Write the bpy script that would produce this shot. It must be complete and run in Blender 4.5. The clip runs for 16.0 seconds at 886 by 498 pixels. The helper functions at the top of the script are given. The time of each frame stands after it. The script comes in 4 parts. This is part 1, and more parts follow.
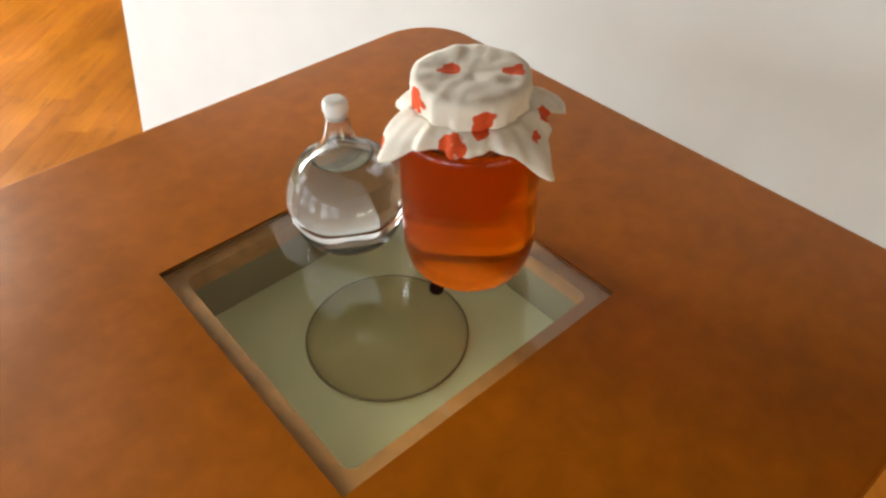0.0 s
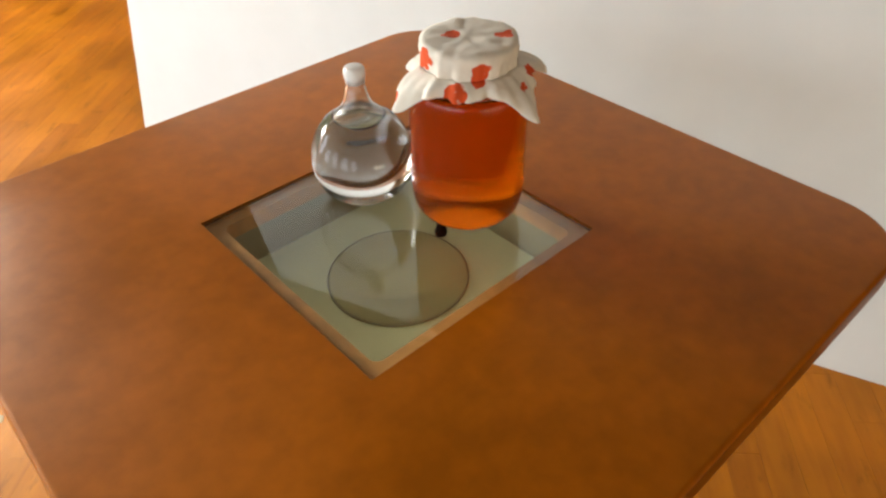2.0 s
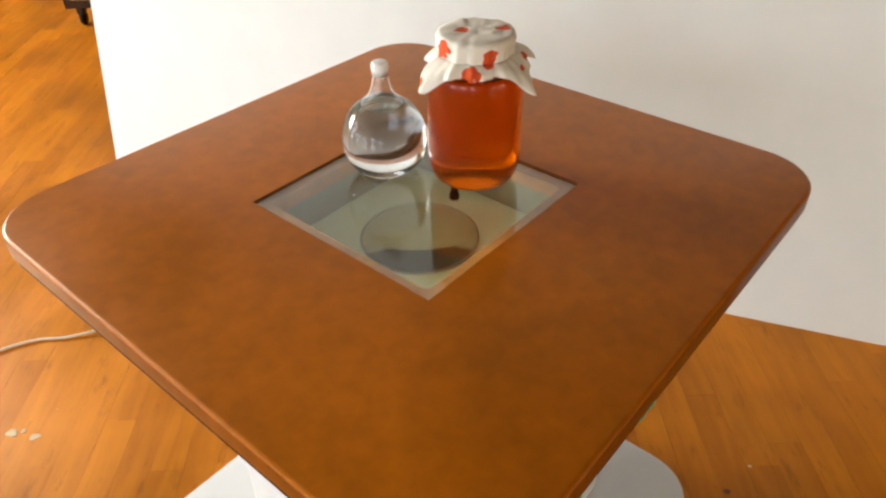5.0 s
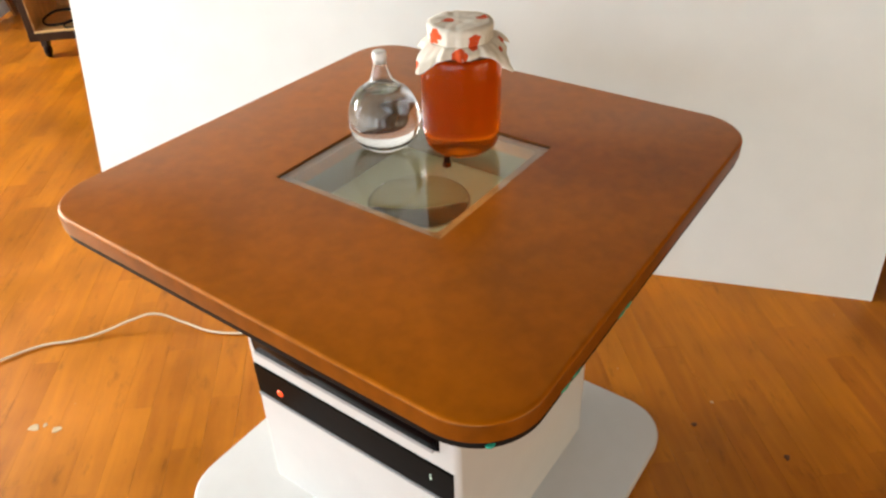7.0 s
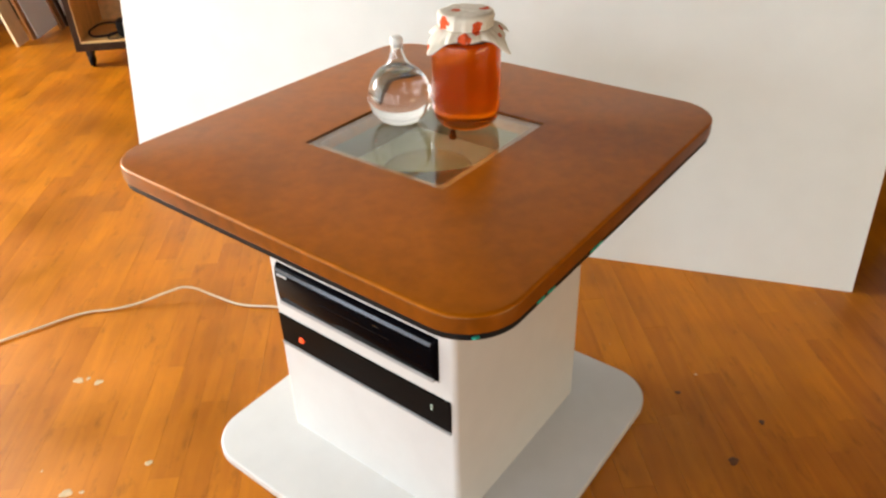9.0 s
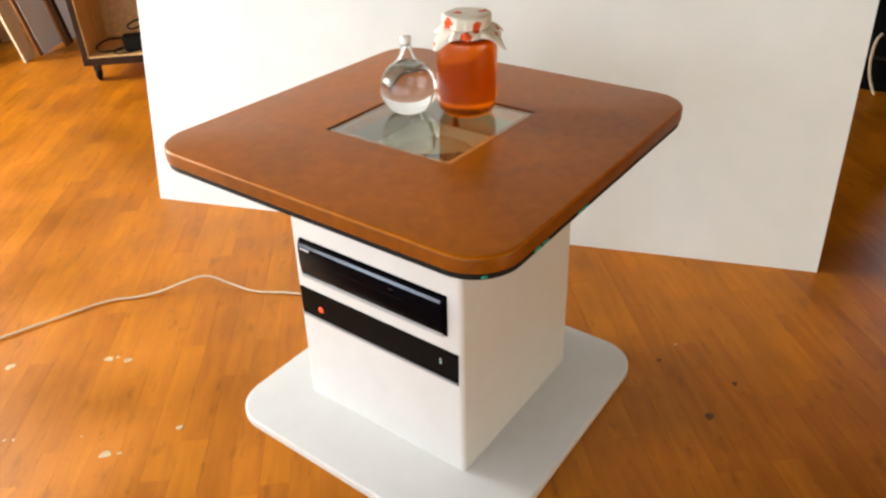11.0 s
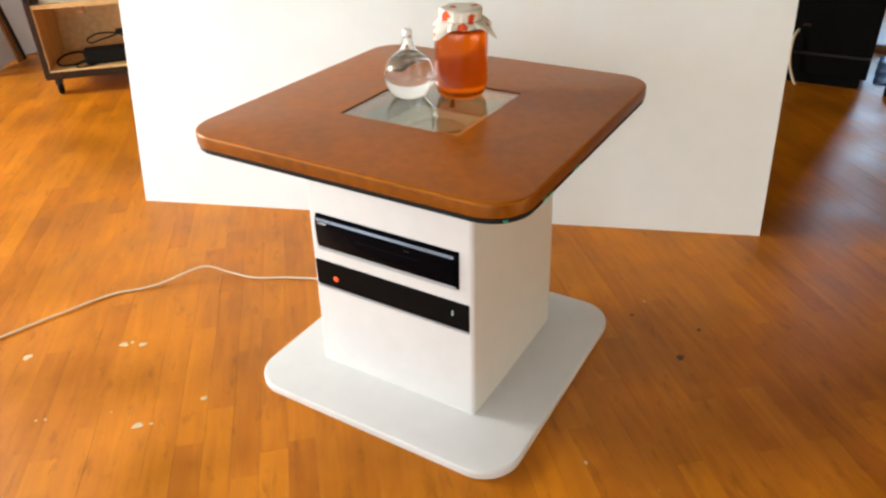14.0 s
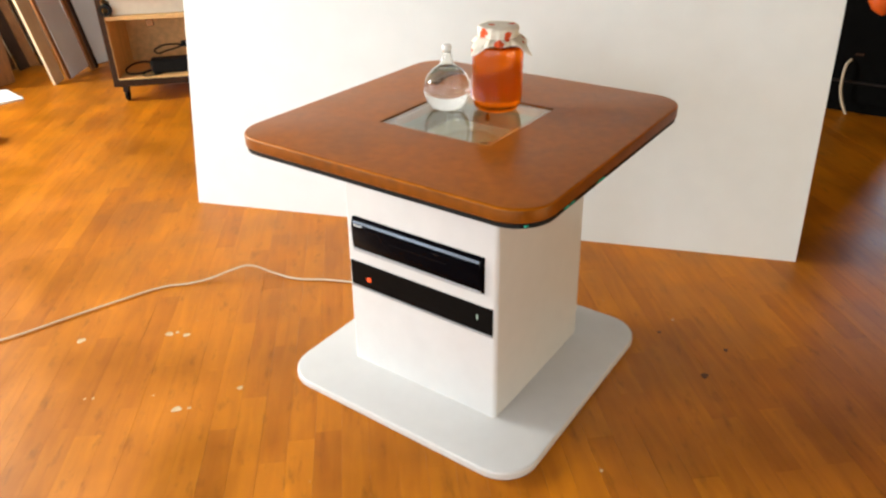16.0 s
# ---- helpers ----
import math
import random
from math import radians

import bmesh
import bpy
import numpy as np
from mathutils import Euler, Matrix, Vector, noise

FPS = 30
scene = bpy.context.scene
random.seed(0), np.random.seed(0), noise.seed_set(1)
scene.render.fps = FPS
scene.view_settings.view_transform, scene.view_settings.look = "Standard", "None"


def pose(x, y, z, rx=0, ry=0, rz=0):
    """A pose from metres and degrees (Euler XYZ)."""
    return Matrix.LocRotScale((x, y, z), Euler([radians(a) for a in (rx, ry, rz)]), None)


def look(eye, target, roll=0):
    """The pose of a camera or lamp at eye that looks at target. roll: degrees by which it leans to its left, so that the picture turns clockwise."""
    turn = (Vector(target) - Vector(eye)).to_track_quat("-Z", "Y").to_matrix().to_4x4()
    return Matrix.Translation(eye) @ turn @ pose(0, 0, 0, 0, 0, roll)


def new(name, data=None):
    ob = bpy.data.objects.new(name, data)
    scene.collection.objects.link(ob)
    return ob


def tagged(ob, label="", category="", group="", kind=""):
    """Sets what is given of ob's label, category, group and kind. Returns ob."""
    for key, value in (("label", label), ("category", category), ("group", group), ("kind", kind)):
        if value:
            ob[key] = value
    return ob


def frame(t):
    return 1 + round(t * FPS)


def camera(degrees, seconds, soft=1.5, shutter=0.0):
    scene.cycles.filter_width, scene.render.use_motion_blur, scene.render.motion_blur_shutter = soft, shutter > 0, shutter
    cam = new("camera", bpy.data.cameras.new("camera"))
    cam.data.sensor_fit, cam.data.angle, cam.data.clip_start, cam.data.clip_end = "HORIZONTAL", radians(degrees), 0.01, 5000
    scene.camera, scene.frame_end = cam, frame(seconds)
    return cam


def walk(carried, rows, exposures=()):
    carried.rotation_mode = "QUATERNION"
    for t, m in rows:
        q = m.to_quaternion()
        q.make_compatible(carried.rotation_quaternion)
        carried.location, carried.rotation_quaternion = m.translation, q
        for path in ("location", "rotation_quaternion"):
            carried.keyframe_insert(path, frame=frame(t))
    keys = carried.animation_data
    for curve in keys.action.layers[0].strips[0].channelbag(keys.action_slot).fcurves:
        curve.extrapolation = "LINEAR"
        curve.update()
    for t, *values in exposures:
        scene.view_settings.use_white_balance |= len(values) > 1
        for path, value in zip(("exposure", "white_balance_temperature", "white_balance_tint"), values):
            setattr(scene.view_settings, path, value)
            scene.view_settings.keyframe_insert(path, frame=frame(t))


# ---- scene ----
cam = camera(63.4, 16.0, soft=2.4)
PATH = [
    (0, (-0.277, -0.426, 1.273), (0.665, 0.688, -0.095), -1.1),
    (0.5, (-0.296, -0.463, 1.268), (0.638, 0.698, -0.066), -1.9),
    (1, (-0.328, -0.489, 1.273), (0.623, 0.668, -0.052), -1.8),
    (1.5, (-0.356, -0.507, 1.271), (0.628, 0.65, -0.03), -1.9),
    (2, (-0.401, -0.533, 1.274), (0.623, 0.608, -0.011), -1.2),
    (2.5, (-0.437, -0.55, 1.284), (0.61, 0.583, 0.011), -0.8),
    (3, (-0.476, -0.57, 1.293), (0.597, 0.561, 0.039), -1.5),
    (3.5, (-0.499, -0.574, 1.3), (0.597, 0.547, 0.057), -1.2),
    (6, (-0.732, -0.616, 1.319), (0.531, 0.367, 0.121), -1.6),
    (6.5, (-0.779, -0.636, 1.328), (0.505, 0.334, 0.141), -1.9),
    (7, (-0.827, -0.66, 1.33), (0.479, 0.307, 0.164), -2.1),
    (7.5, (-0.853, -0.678, 1.335), (0.465, 0.28, 0.174), -1.7),
    (8, (-0.891, -0.715, 1.329), (0.43, 0.267, 0.192), -1.6),
    (8.5, (-0.927, -0.751, 1.33), (0.382, 0.252, 0.198), -1.8),
    (9, (-0.989, -0.811, 1.324), (0.324, 0.223, 0.225), -1.7),
    (11.5, (-1.226, -0.906, 1.346), (0.148, 0.1, 0.298), -1.9),
    (12, (-1.278, -0.895, 1.348), (0.118, 0.08, 0.299), -2.3),
    (12.5, (-1.321, -0.895, 1.346), (0.099, 0.053, 0.304), -2.4),
    (13, (-1.376, -0.899, 1.354), (0.074, 0.011, 0.321), -1.9),
    (13.5, (-1.424, -0.902, 1.357), (0.04, -0.02, 0.319), -1.3),
    (14, (-1.459, -0.905, 1.354), (0.006, -0.012, 0.328), -1.6),
    (14.5, (-1.478, -0.92, 1.353), (-0.013, -0.002, 0.348), -1.6),
    (15, (-1.486, -0.937, 1.354), (-0.041, 0.026, 0.361), -1.7),
    (15.5, (-1.496, -0.964, 1.358), (-0.058, 0.025, 0.382), -1.1),
    (16, (-1.503, -0.99, 1.357), (-0.085, 0.03, 0.383), -1.1),
]
walk(cam, [(t, look(eye, target, roll)) for t, eye, target, roll in PATH], [(0.0, -0.46, 6200, 5), (3.5, -0.40, 6200, 5), (7.5, -0.27, 6200, 5), (16.0, -0.25, 6200, 5)])

# ---- world and lights ----
world = bpy.data.worlds.new("sky")
scene.world = world
world.use_nodes = True
wn = world.node_tree
sky = wn.nodes.new("ShaderNodeTexSky")
sky.sky_type, sky.sun_disc = "NISHITA", False
sky.sun_elevation, sky.sun_rotation = radians(35), radians(250)
wn.links.new(sky.outputs[0], wn.nodes["Background"].inputs[0])
wn.nodes["Background"].inputs[1].default_value = 0.08


def area_lamp(name, at, target, w, h, watts, color):
    d = bpy.data.lights.new(name, "AREA")
    d.shape, d.size, d.size_y, d.energy, d.color = "RECTANGLE", w, h, watts, color
    ob = new(name, d)
    ob.matrix_world = look(at, target)
    return ob


ROOM = dict(x0=-2.3, x1=5.5, y0=-3.4, y1=5.0, h=2.7)
WIN_A = [(-1.9, -1.2, 0.35, 1.6), (-0.9, -0.2, 0.35, 1.6), (0.1, 0.8, 0.35, 1.6), (1.1, 1.8, 0.35, 1.6), (2.3, 3.5, 0.5, 2.4)]      # in the wall x0: y, y, z, z
WIN_B = (-2.15, -0.6, 1.2, 2.5)       # in the wall y1: x, x, z, z
WIN_D = (1.2, 3.6, 1.7, 2.6)         # high window in the wall y1, above the partition
FILL_E = (-1.2, 1.4, 0.1, 0.7)         # low opening in the wall y0, made for an added fill light: x, x, z, z
WIN_C = (-1.30, -0.86, 0.2, 2.0)    # glazed door in the wall x1
for (y0, y1, z0, z1), watts in zip(WIN_A, (17, 20, 18, 18, 56)):
    mid = ((y0 + y1) / 2, (z0 + z1) / 2)
    area_lamp("window_light_a", (ROOM["x0"] - 0.1, *mid), (0, mid[0] * 0.6, 0.85), y1 - y0 - 0.04, z1 - z0 - 0.04, watts, (0.94, 0.97, 1.0))
area_lamp("window_light_b", (-1.38, 5.1, 1.85), (-0.6, 0, 0.7), 1.5, 1.25, 510, (1.0, 0.98, 0.94))
area_lamp("window_light_d", (2.4, 5.1, 2.15), (0.6, 0, 0.8), 2.3, 0.85, 20, (1.0, 0.92, 0.78))
# Added warm fill for the column's right face; no source is known there
area_lamp("window_light_e", (0.1, -3.5, 0.40), (0.1, 0, 0.45), 2.5, 0.55, 46, (1.0, 0.78, 0.50))
area_lamp("window_light_c", (5.6, -1.08, 1.1), (0, -1.08, 1.0), 0.30, 1.70, 28, (0.5, 0.70, 1.0))

# ---- materials ----


def material(name, base, rough=0.5, metal=0.0, spread=0.0, scale=30.0, bump=0.0, bump_scale=200.0, transmission=0.0, ior=1.45,
             coat=0.0, tint=(1, 1, 1), emission=None, strength=0.0, stretch=(1, 1, 1), rough_spread=0.0, alpha=1.0, spec=0.5):
    """A principled material whose colour varies at two scales and which has a fine relief."""
    m = bpy.data.materials.new(name)
    m.use_nodes = True
    nt = m.node_tree
    p = nt.nodes["Principled BSDF"]
    p.inputs["Base Color"].default_value = (*base, 1)
    p.inputs["Roughness"].default_value, p.inputs["Metallic"].default_value = rough, metal
    p.inputs["Transmission Weight"].default_value, p.inputs["IOR"].default_value = transmission, ior
    p.inputs["Coat Weight"].default_value, p.inputs["Coat Roughness"].default_value = coat, 0.12
    p.inputs["Specular IOR Level"].default_value = spec
    p.inputs["Specular Tint"].default_value = (*tint, 1)
    if emission:
        p.inputs["Emission Color"].default_value, p.inputs["Emission Strength"].default_value = (*emission, 1), strength
    if spread or bump or rough_spread:
        co = nt.nodes.new("ShaderNodeTexCoord")
        mp = nt.nodes.new("ShaderNodeMapping")
        mp.inputs["Scale"].default_value = stretch
        nt.links.new(co.outputs["Object"], mp.inputs[0])
        big, fine = nt.nodes.new("ShaderNodeTexNoise"), nt.nodes.new("ShaderNodeTexNoise")
        big.inputs["Scale"].default_value, fine.inputs["Scale"].default_value = scale / 8, scale
        big.inputs["Detail"].default_value, fine.inputs["Detail"].default_value = 4, 5
        mix = nt.nodes.new("ShaderNodeMath")
        mix.operation = "ADD"
        for k, n in enumerate((big, fine)):
            nt.links.new(mp.outputs[0], n.inputs["Vector"])
            nt.links.new(n.outputs["Fac"], mix.inputs[k])
        if spread:
            ramp = nt.nodes.new("ShaderNodeMapRange")
            ramp.inputs["From Min"].default_value, ramp.inputs["From Max"].default_value = 0.7, 1.3
            ramp.inputs["To Min"].default_value, ramp.inputs["To Max"].default_value = 1 - spread, 1 + spread
            nt.links.new(mix.outputs[0], ramp.inputs[0])
            mul = nt.nodes.new("ShaderNodeVectorMath")
            mul.operation = "SCALE"
            mul.inputs[0].default_value = base
            nt.links.new(ramp.outputs[0], mul.inputs["Scale"])
            nt.links.new(mul.outputs[0], p.inputs["Base Color"])
        if rough_spread:
            rr = nt.nodes.new("ShaderNodeMapRange")
            rr.inputs["From Min"].default_value, rr.inputs["From Max"].default_value = 0.35, 0.65
            rr.inputs["To Min"].default_value, rr.inputs["To Max"].default_value = rough - rough_spread, rough + rough_spread
            nt.links.new(big.outputs["Fac"], rr.inputs[0])
            nt.links.new(rr.outputs[0], p.inputs["Roughness"])
        if bump:
            bn = nt.nodes.new("ShaderNodeTexNoise")
            bn.inputs["Scale"].default_value = bump_scale
            nt.links.new(mp.outputs[0], bn.inputs["Vector"])
            bp = nt.nodes.new("ShaderNodeBump")
            bp.inputs["Strength"].default_value, bp.inputs["Distance"].default_value = bump, 0.002
            nt.links.new(bn.outputs["Fac"], bp.inputs["Height"])
            nt.links.new(bp.outputs[0], p.inputs["Normal"])
    return m


def plank_material(name, dark, light, per_island):
    """Oiled hardwood strips: one tone a strip, long grain, worn gloss."""
    m = bpy.data.materials.new(name)
    m.use_nodes = True
    nt, p = m.node_tree, m.node_tree.nodes["Principled BSDF"]
    if per_island:
        src = nt.nodes.new("ShaderNodeNewGeometry").outputs["Random Per Island"]
    else:
        src = nt.nodes.new("ShaderNodeObjectInfo").outputs["Random"]
    geo = nt.nodes.new("ShaderNodeNewGeometry")
    rot = nt.nodes.new("ShaderNodeVectorRotate")
    rot.rotation_type = "Z_AXIS"
    rot.inputs["Angle"].default_value = -radians(FLOOR_TURN)
    nt.links.new(geo.outputs["Position"], rot.inputs["Vector"])
    mp = nt.nodes.new("ShaderNodeMapping")
    mp.inputs["Scale"].default_value = (4, 34, 1)
    nt.links.new(rot.outputs[0], mp.inputs[0])
    off = nt.nodes.new("ShaderNodeVectorMath")
    comb = nt.nodes.new("ShaderNodeCombineXYZ")
    tim = nt.nodes.new("ShaderNodeMath")
    tim.operation = "MULTIPLY"
    tim.inputs[1].default_value = 57.0
    nt.links.new(src, tim.inputs[0])
    nt.links.new(tim.outputs[0], comb.inputs[0])
    nt.links.new(mp.outputs[0], off.inputs[0])
    nt.links.new(comb.outputs[0], off.inputs[1])
    grain = nt.nodes.new("ShaderNodeTexNoise")
    grain.inputs["Scale"].default_value, grain.inputs["Detail"].default_value, grain.inputs["Distortion"].default_value = 1.0, 6, 0.6
    nt.links.new(off.outputs[0], grain.inputs["Vector"])
    wear = nt.nodes.new("ShaderNodeTexNoise")
    wear.inputs["Scale"].default_value, wear.inputs["Detail"].default_value = 3.2, 9
    nt.links.new(geo.outputs["Position"], wear.inputs["Vector"])
    tone = nt.nodes.new("ShaderNodeMath")
    tone.operation = "MULTIPLY_ADD"
    tone.inputs[1].default_value = 0.66
    nt.links.new(grain.outputs["Fac"], tone.inputs[0])
    half = nt.nodes.new("ShaderNodeMath")
    half.operation = "MULTIPLY_ADD"
    half.inputs[1].default_value, half.inputs[2].default_value = 0.30, 0.02
    nt.links.new(src, half.inputs[0])
    nt.links.new(half.outputs[0], tone.inputs[2])
    ramp = nt.nodes.new("ShaderNodeValToRGB")
    ramp.color_ramp.elements[0].position, ramp.color_ramp.elements[1].position = 0.1, 0.9
    ramp.color_ramp.elements[0].color, ramp.color_ramp.elements[1].color = (*dark, 1), (*light, 1)
    nt.links.new(tone.outputs[0], ramp.inputs[0])
    worn = nt.nodes.new("ShaderNodeMapRange")
    worn.inputs["From Min"].default_value, worn.inputs["From Max"].default_value = 0.35, 0.7
    worn.inputs["To Min"].default_value, worn.inputs["To Max"].default_value = 0.74, 1.15
    nt.links.new(wear.outputs["Fac"], worn.inputs[0])
    mul = nt.nodes.new("ShaderNodeVectorMath")
    mul.operation = "SCALE"
    nt.links.new(ramp.outputs[0], mul.inputs[0])
    nt.links.new(worn.outputs[0], mul.inputs["Scale"])
    # dark scuffs along the grain, and pale specks of dust and paint
    scuff, speck = nt.nodes.new("ShaderNodeTexNoise"), nt.nodes.new("ShaderNodeTexVoronoi")
    smap = nt.nodes.new("ShaderNodeMapping")
    smap.inputs["Scale"].default_value = (5, 16, 1)
    nt.links.new(rot.outputs[0], smap.inputs[0])
    scuff.inputs["Scale"].default_value, scuff.inputs["Detail"].default_value, scuff.inputs["Roughness"].default_value = 1.6, 9, 0.68
    nt.links.new(smap.outputs[0], scuff.inputs["Vector"])
    dim = nt.nodes.new("ShaderNodeMapRange")
    dim.inputs["From Min"].default_value, dim.inputs["From Max"].default_value = 0.56, 0.72
    dim.inputs["To Min"].default_value, dim.inputs["To Max"].default_value = 1.0, 0.55
    nt.links.new(scuff.outputs["Fac"], dim.inputs[0])
    mul2 = nt.nodes.new("ShaderNodeVectorMath")
    mul2.operation = "SCALE"
    nt.links.new(mul.outputs[0], mul2.inputs[0])
    nt.links.new(dim.outputs[0], mul2.inputs["Scale"])
    speck.inputs["Scale"].default_value = 9.0
    nt.links.new(geo.outputs["Position"], speck.inputs["Vector"])
    dot = nt.nodes.new("ShaderNodeMapRange")
    dot.inputs["From Min"].default_value, dot.inputs["From Max"].default_value = 0.016, 0.026
    dot.inputs["To Min"].default_value, dot.inputs["To Max"].default_value = 0.45, 0.0
    nt.links.new(speck.outputs["Distance"], dot.inputs[0])
    mixc = nt.nodes.new("ShaderNodeMix")
    mixc.data_type = "RGBA"
    nt.links.new(dot.outputs[0], mixc.inputs["Factor"])
    nt.links.new(mul2.outputs[0], mixc.inputs[6])
    mixc.inputs[7].default_value = (0.55, 0.42, 0.26, 1)
    nt.links.new(mixc.outputs[2], p.inputs["Base Color"])
    rr = nt.nodes.new("ShaderNodeMapRange")
    rr.inputs["From Min"].default_value, rr.inputs["From Max"].default_value = 0.3, 0.7
    rr.inputs["To Min"].default_value, rr.inputs["To Max"].default_value = 0.32, 0.50
    p.inputs["Specular IOR Level"].default_value = 0.52
    p.inputs["Specular Tint"].default_value = (1.0, 0.74, 0.38, 1)
    nt.links.new(wear.outputs["Fac"], rr.inputs[0])
    nt.links.new(rr.outputs[0], p.inputs["Roughness"])
    bp = nt.nodes.new("ShaderNodeBump")
    bp.inputs["Strength"].default_value, bp.inputs["Distance"].default_value = 0.10, 0.002
    nt.links.new(wear.outputs["Fac"], bp.inputs["Height"])
    bp2 = nt.nodes.new("ShaderNodeBump")
    bp2.inputs["Strength"].default_value, bp2.inputs["Distance"].default_value = 0.12, 0.001
    nt.links.new(grain.outputs["Fac"], bp2.inputs["Height"])
    nt.links.new(bp.outputs[0], bp2.inputs["Normal"])
    nt.links.new(bp2.outputs[0], p.inputs["Normal"])
    return m


def cloth_material(name, linen, red, spots):
    """White linen with a few printed red blossoms at the given places."""
    m = material(name, linen, rough=0.95, spread=0.06, scale=90, bump=0.35, bump_scale=75)
    nt, p = m.node_tree, m.node_tree.nodes["Principled BSDF"]
    geo = nt.nodes.new("ShaderNodeNewGeometry")
    wob = nt.nodes.new("ShaderNodeTexNoise")
    wob.inputs["Scale"].default_value, wob.inputs["Detail"].default_value = 70, 2
    nt.links.new(geo.outputs["Position"], wob.inputs["Vector"])
    last = None
    for x, y, z, r in spots:
        d = nt.nodes.new("ShaderNodeVectorMath")
        d.operation = "DISTANCE"
        d.inputs[1].default_value = (x, y, z)
        nt.links.new(geo.outputs["Position"], d.inputs[0])
        k = nt.nodes.new("ShaderNodeMath")
        k.operation = "SUBTRACT"
        k.inputs[0].default_value = r
        nt.links.new(d.outputs["Value"], k.inputs[1])
        if last is None:
            last = k.outputs[0]
        else:
            mx = nt.nodes.new("ShaderNodeMath")
            mx.operation = "MAXIMUM"
            nt.links.new(last, mx.inputs[0])
            nt.links.new(k.outputs[0], mx.inputs[1])
            last = mx.outputs[0]
    add = nt.nodes.new("ShaderNodeMath")
    add.operation = "MULTIPLY_ADD"
    add.inputs[1].default_value, add.inputs[2].default_value = 0.022, -0.011
    nt.links.new(wob.outputs["Fac"], add.inputs[0])
    tot = nt.nodes.new("ShaderNodeMath")
    nt.links.new(add.outputs[0], tot.inputs[0])
    nt.links.new(last, tot.inputs[1])
    fac = nt.nodes.new("ShaderNodeMapRange")
    fac.inputs["From Min"].default_value, fac.inputs["From Max"].default_value = -0.0006, 0.0008
    nt.links.new(tot.outputs[0], fac.inputs[0])
    mix = nt.nodes.new("ShaderNodeMix")
    mix.data_type = "RGBA"
    old = p.inputs["Base Color"].links[0].from_socket
    nt.links.new(fac.outputs[0], mix.inputs["Factor"])
    nt.links.new(old, mix.inputs[6])
    mix.inputs[7].default_value = (*red, 1)
    nt.links.new(mix.outputs[2], p.inputs["Base Color"])
    p.inputs["Subsurface Weight"].default_value = 0.0
    return m


FLOOR_TURN = 42.0
M = {}
M["stain"] = material("stained_board", (0.355, 0.096, 0.0), 0.36, spec=0.32, tint=(1.0, 0.78, 0.36), spread=0.17, scale=42, bump=0.08, bump_scale=500, rough_spread=0.035)
# Darker copy of the stain that shades the board's sides by colour
M["stain_shaded"] = material("stained_board_shaded", (0.17, 0.044, 0.001), 0.34, tint=(1.0, 0.74, 0.42), spread=0.25, scale=40, bump=0.1, bump_scale=300)
M["black_edge"] = material("black_underside", (0.006, 0.006, 0.006), 0.5, spec=0.15, spread=0.3, scale=30)
M["green"] = material("green_paint", (0.02, 0.35, 0.24), 0.5, spread=0.3, scale=60)
M["white_lacquer"] = material("white_lacquer", (0.62, 0.612, 0.60), 0.38, spread=0.03, scale=18, bump=0.06, bump_scale=120, rough_spread=0.05)
M["board"] = material("white_board", (0.78, 0.825, 0.84), 0.75, spread=0.025, scale=9, bump=0.05, bump_scale=60)
M["board_edge"] = material("board_edge", (0.55, 0.52, 0.46), 0.8, spread=0.1, scale=40)
M["wall"] = material("painted_wall", (0.62, 0.55, 0.42), 0.85, spread=0.05, scale=8, bump=0.15, bump_scale=90)
# Dimness of the room's far end, put into the wall's colour
M["dimmed_wall"] = material("dimmed_far_wall", (0.05, 0.032, 0.020), 0.8, spread=0.15, scale=8, bump=0.1, bump_scale=60)
# Unseen south wall: brown picked to weaken and warm its bounced light
M["low_bounce_wall"] = material("low_bounce_brown", (0.20, 0.115, 0.05), 0.7, spread=0.15, scale=10, bump=0.1, bump_scale=60)
# Ceiling is out of view; its dark colour cuts fill on floor and table
M["ceiling"] = material("low_bounce_overhead", (0.20, 0.155, 0.095), 0.8, spread=0.03, scale=8)
M["ledge"] = material("stained_ledge", (0.46, 0.20, 0.045), 0.5, spread=0.25, scale=60, bump=0.1)
M["tray"] = material("pale_green_tray", (0.74, 0.72, 0.42), 0.6, spread=0.05, scale=20)
M["tray_wall"] = material("brown_tray_wall", (0.28, 0.23, 0.12), 0.6, spread=0.1, scale=20)
M["glass"] = material("clear_glass", (0.98, 1.0, 0.98), 0.0, transmission=1.0, ior=1.45)
M["pane"] = material("table_glass", (0.93, 0.97, 0.92), 0.0, transmission=1.0, ior=1.52)
M["dome"] = material("brown_glass", (0.92, 0.85, 0.72), 0.0, transmission=1.0, ior=1.08, coat=0.2)
M["flask"] = material("water_filled_glass", (0.98, 0.985, 0.96), 0.0, transmission=0.98, ior=1.40)
M["amber"] = material("amber_liquid", (0.78, 0.142, 0.0), 0.17, transmission=0.92, ior=1.36, spec=0.02, coat=0.10)
M["amber"].node_tree.nodes["Principled BSDF"].inputs["Coat Roughness"].default_value = 0.02
M["cap"] = material("milky_plastic", (0.80, 0.79, 0.76), 0.35, spread=0.05, scale=60)
M["gloss_black"] = material("glossy_black_plastic", (0.002, 0.002, 0.003), 0.12, spec=0.03, spread=0.2, scale=20)
M["matt_black"] = material("matt_black_plastic", (0.004, 0.004, 0.004), 0.3, spec=0.06, spread=0.2, scale=40)
M["silver"] = material("silver_plastic", (0.36, 0.36, 0.37), 0.45, metal=0.4, spread=0.05, scale=40)
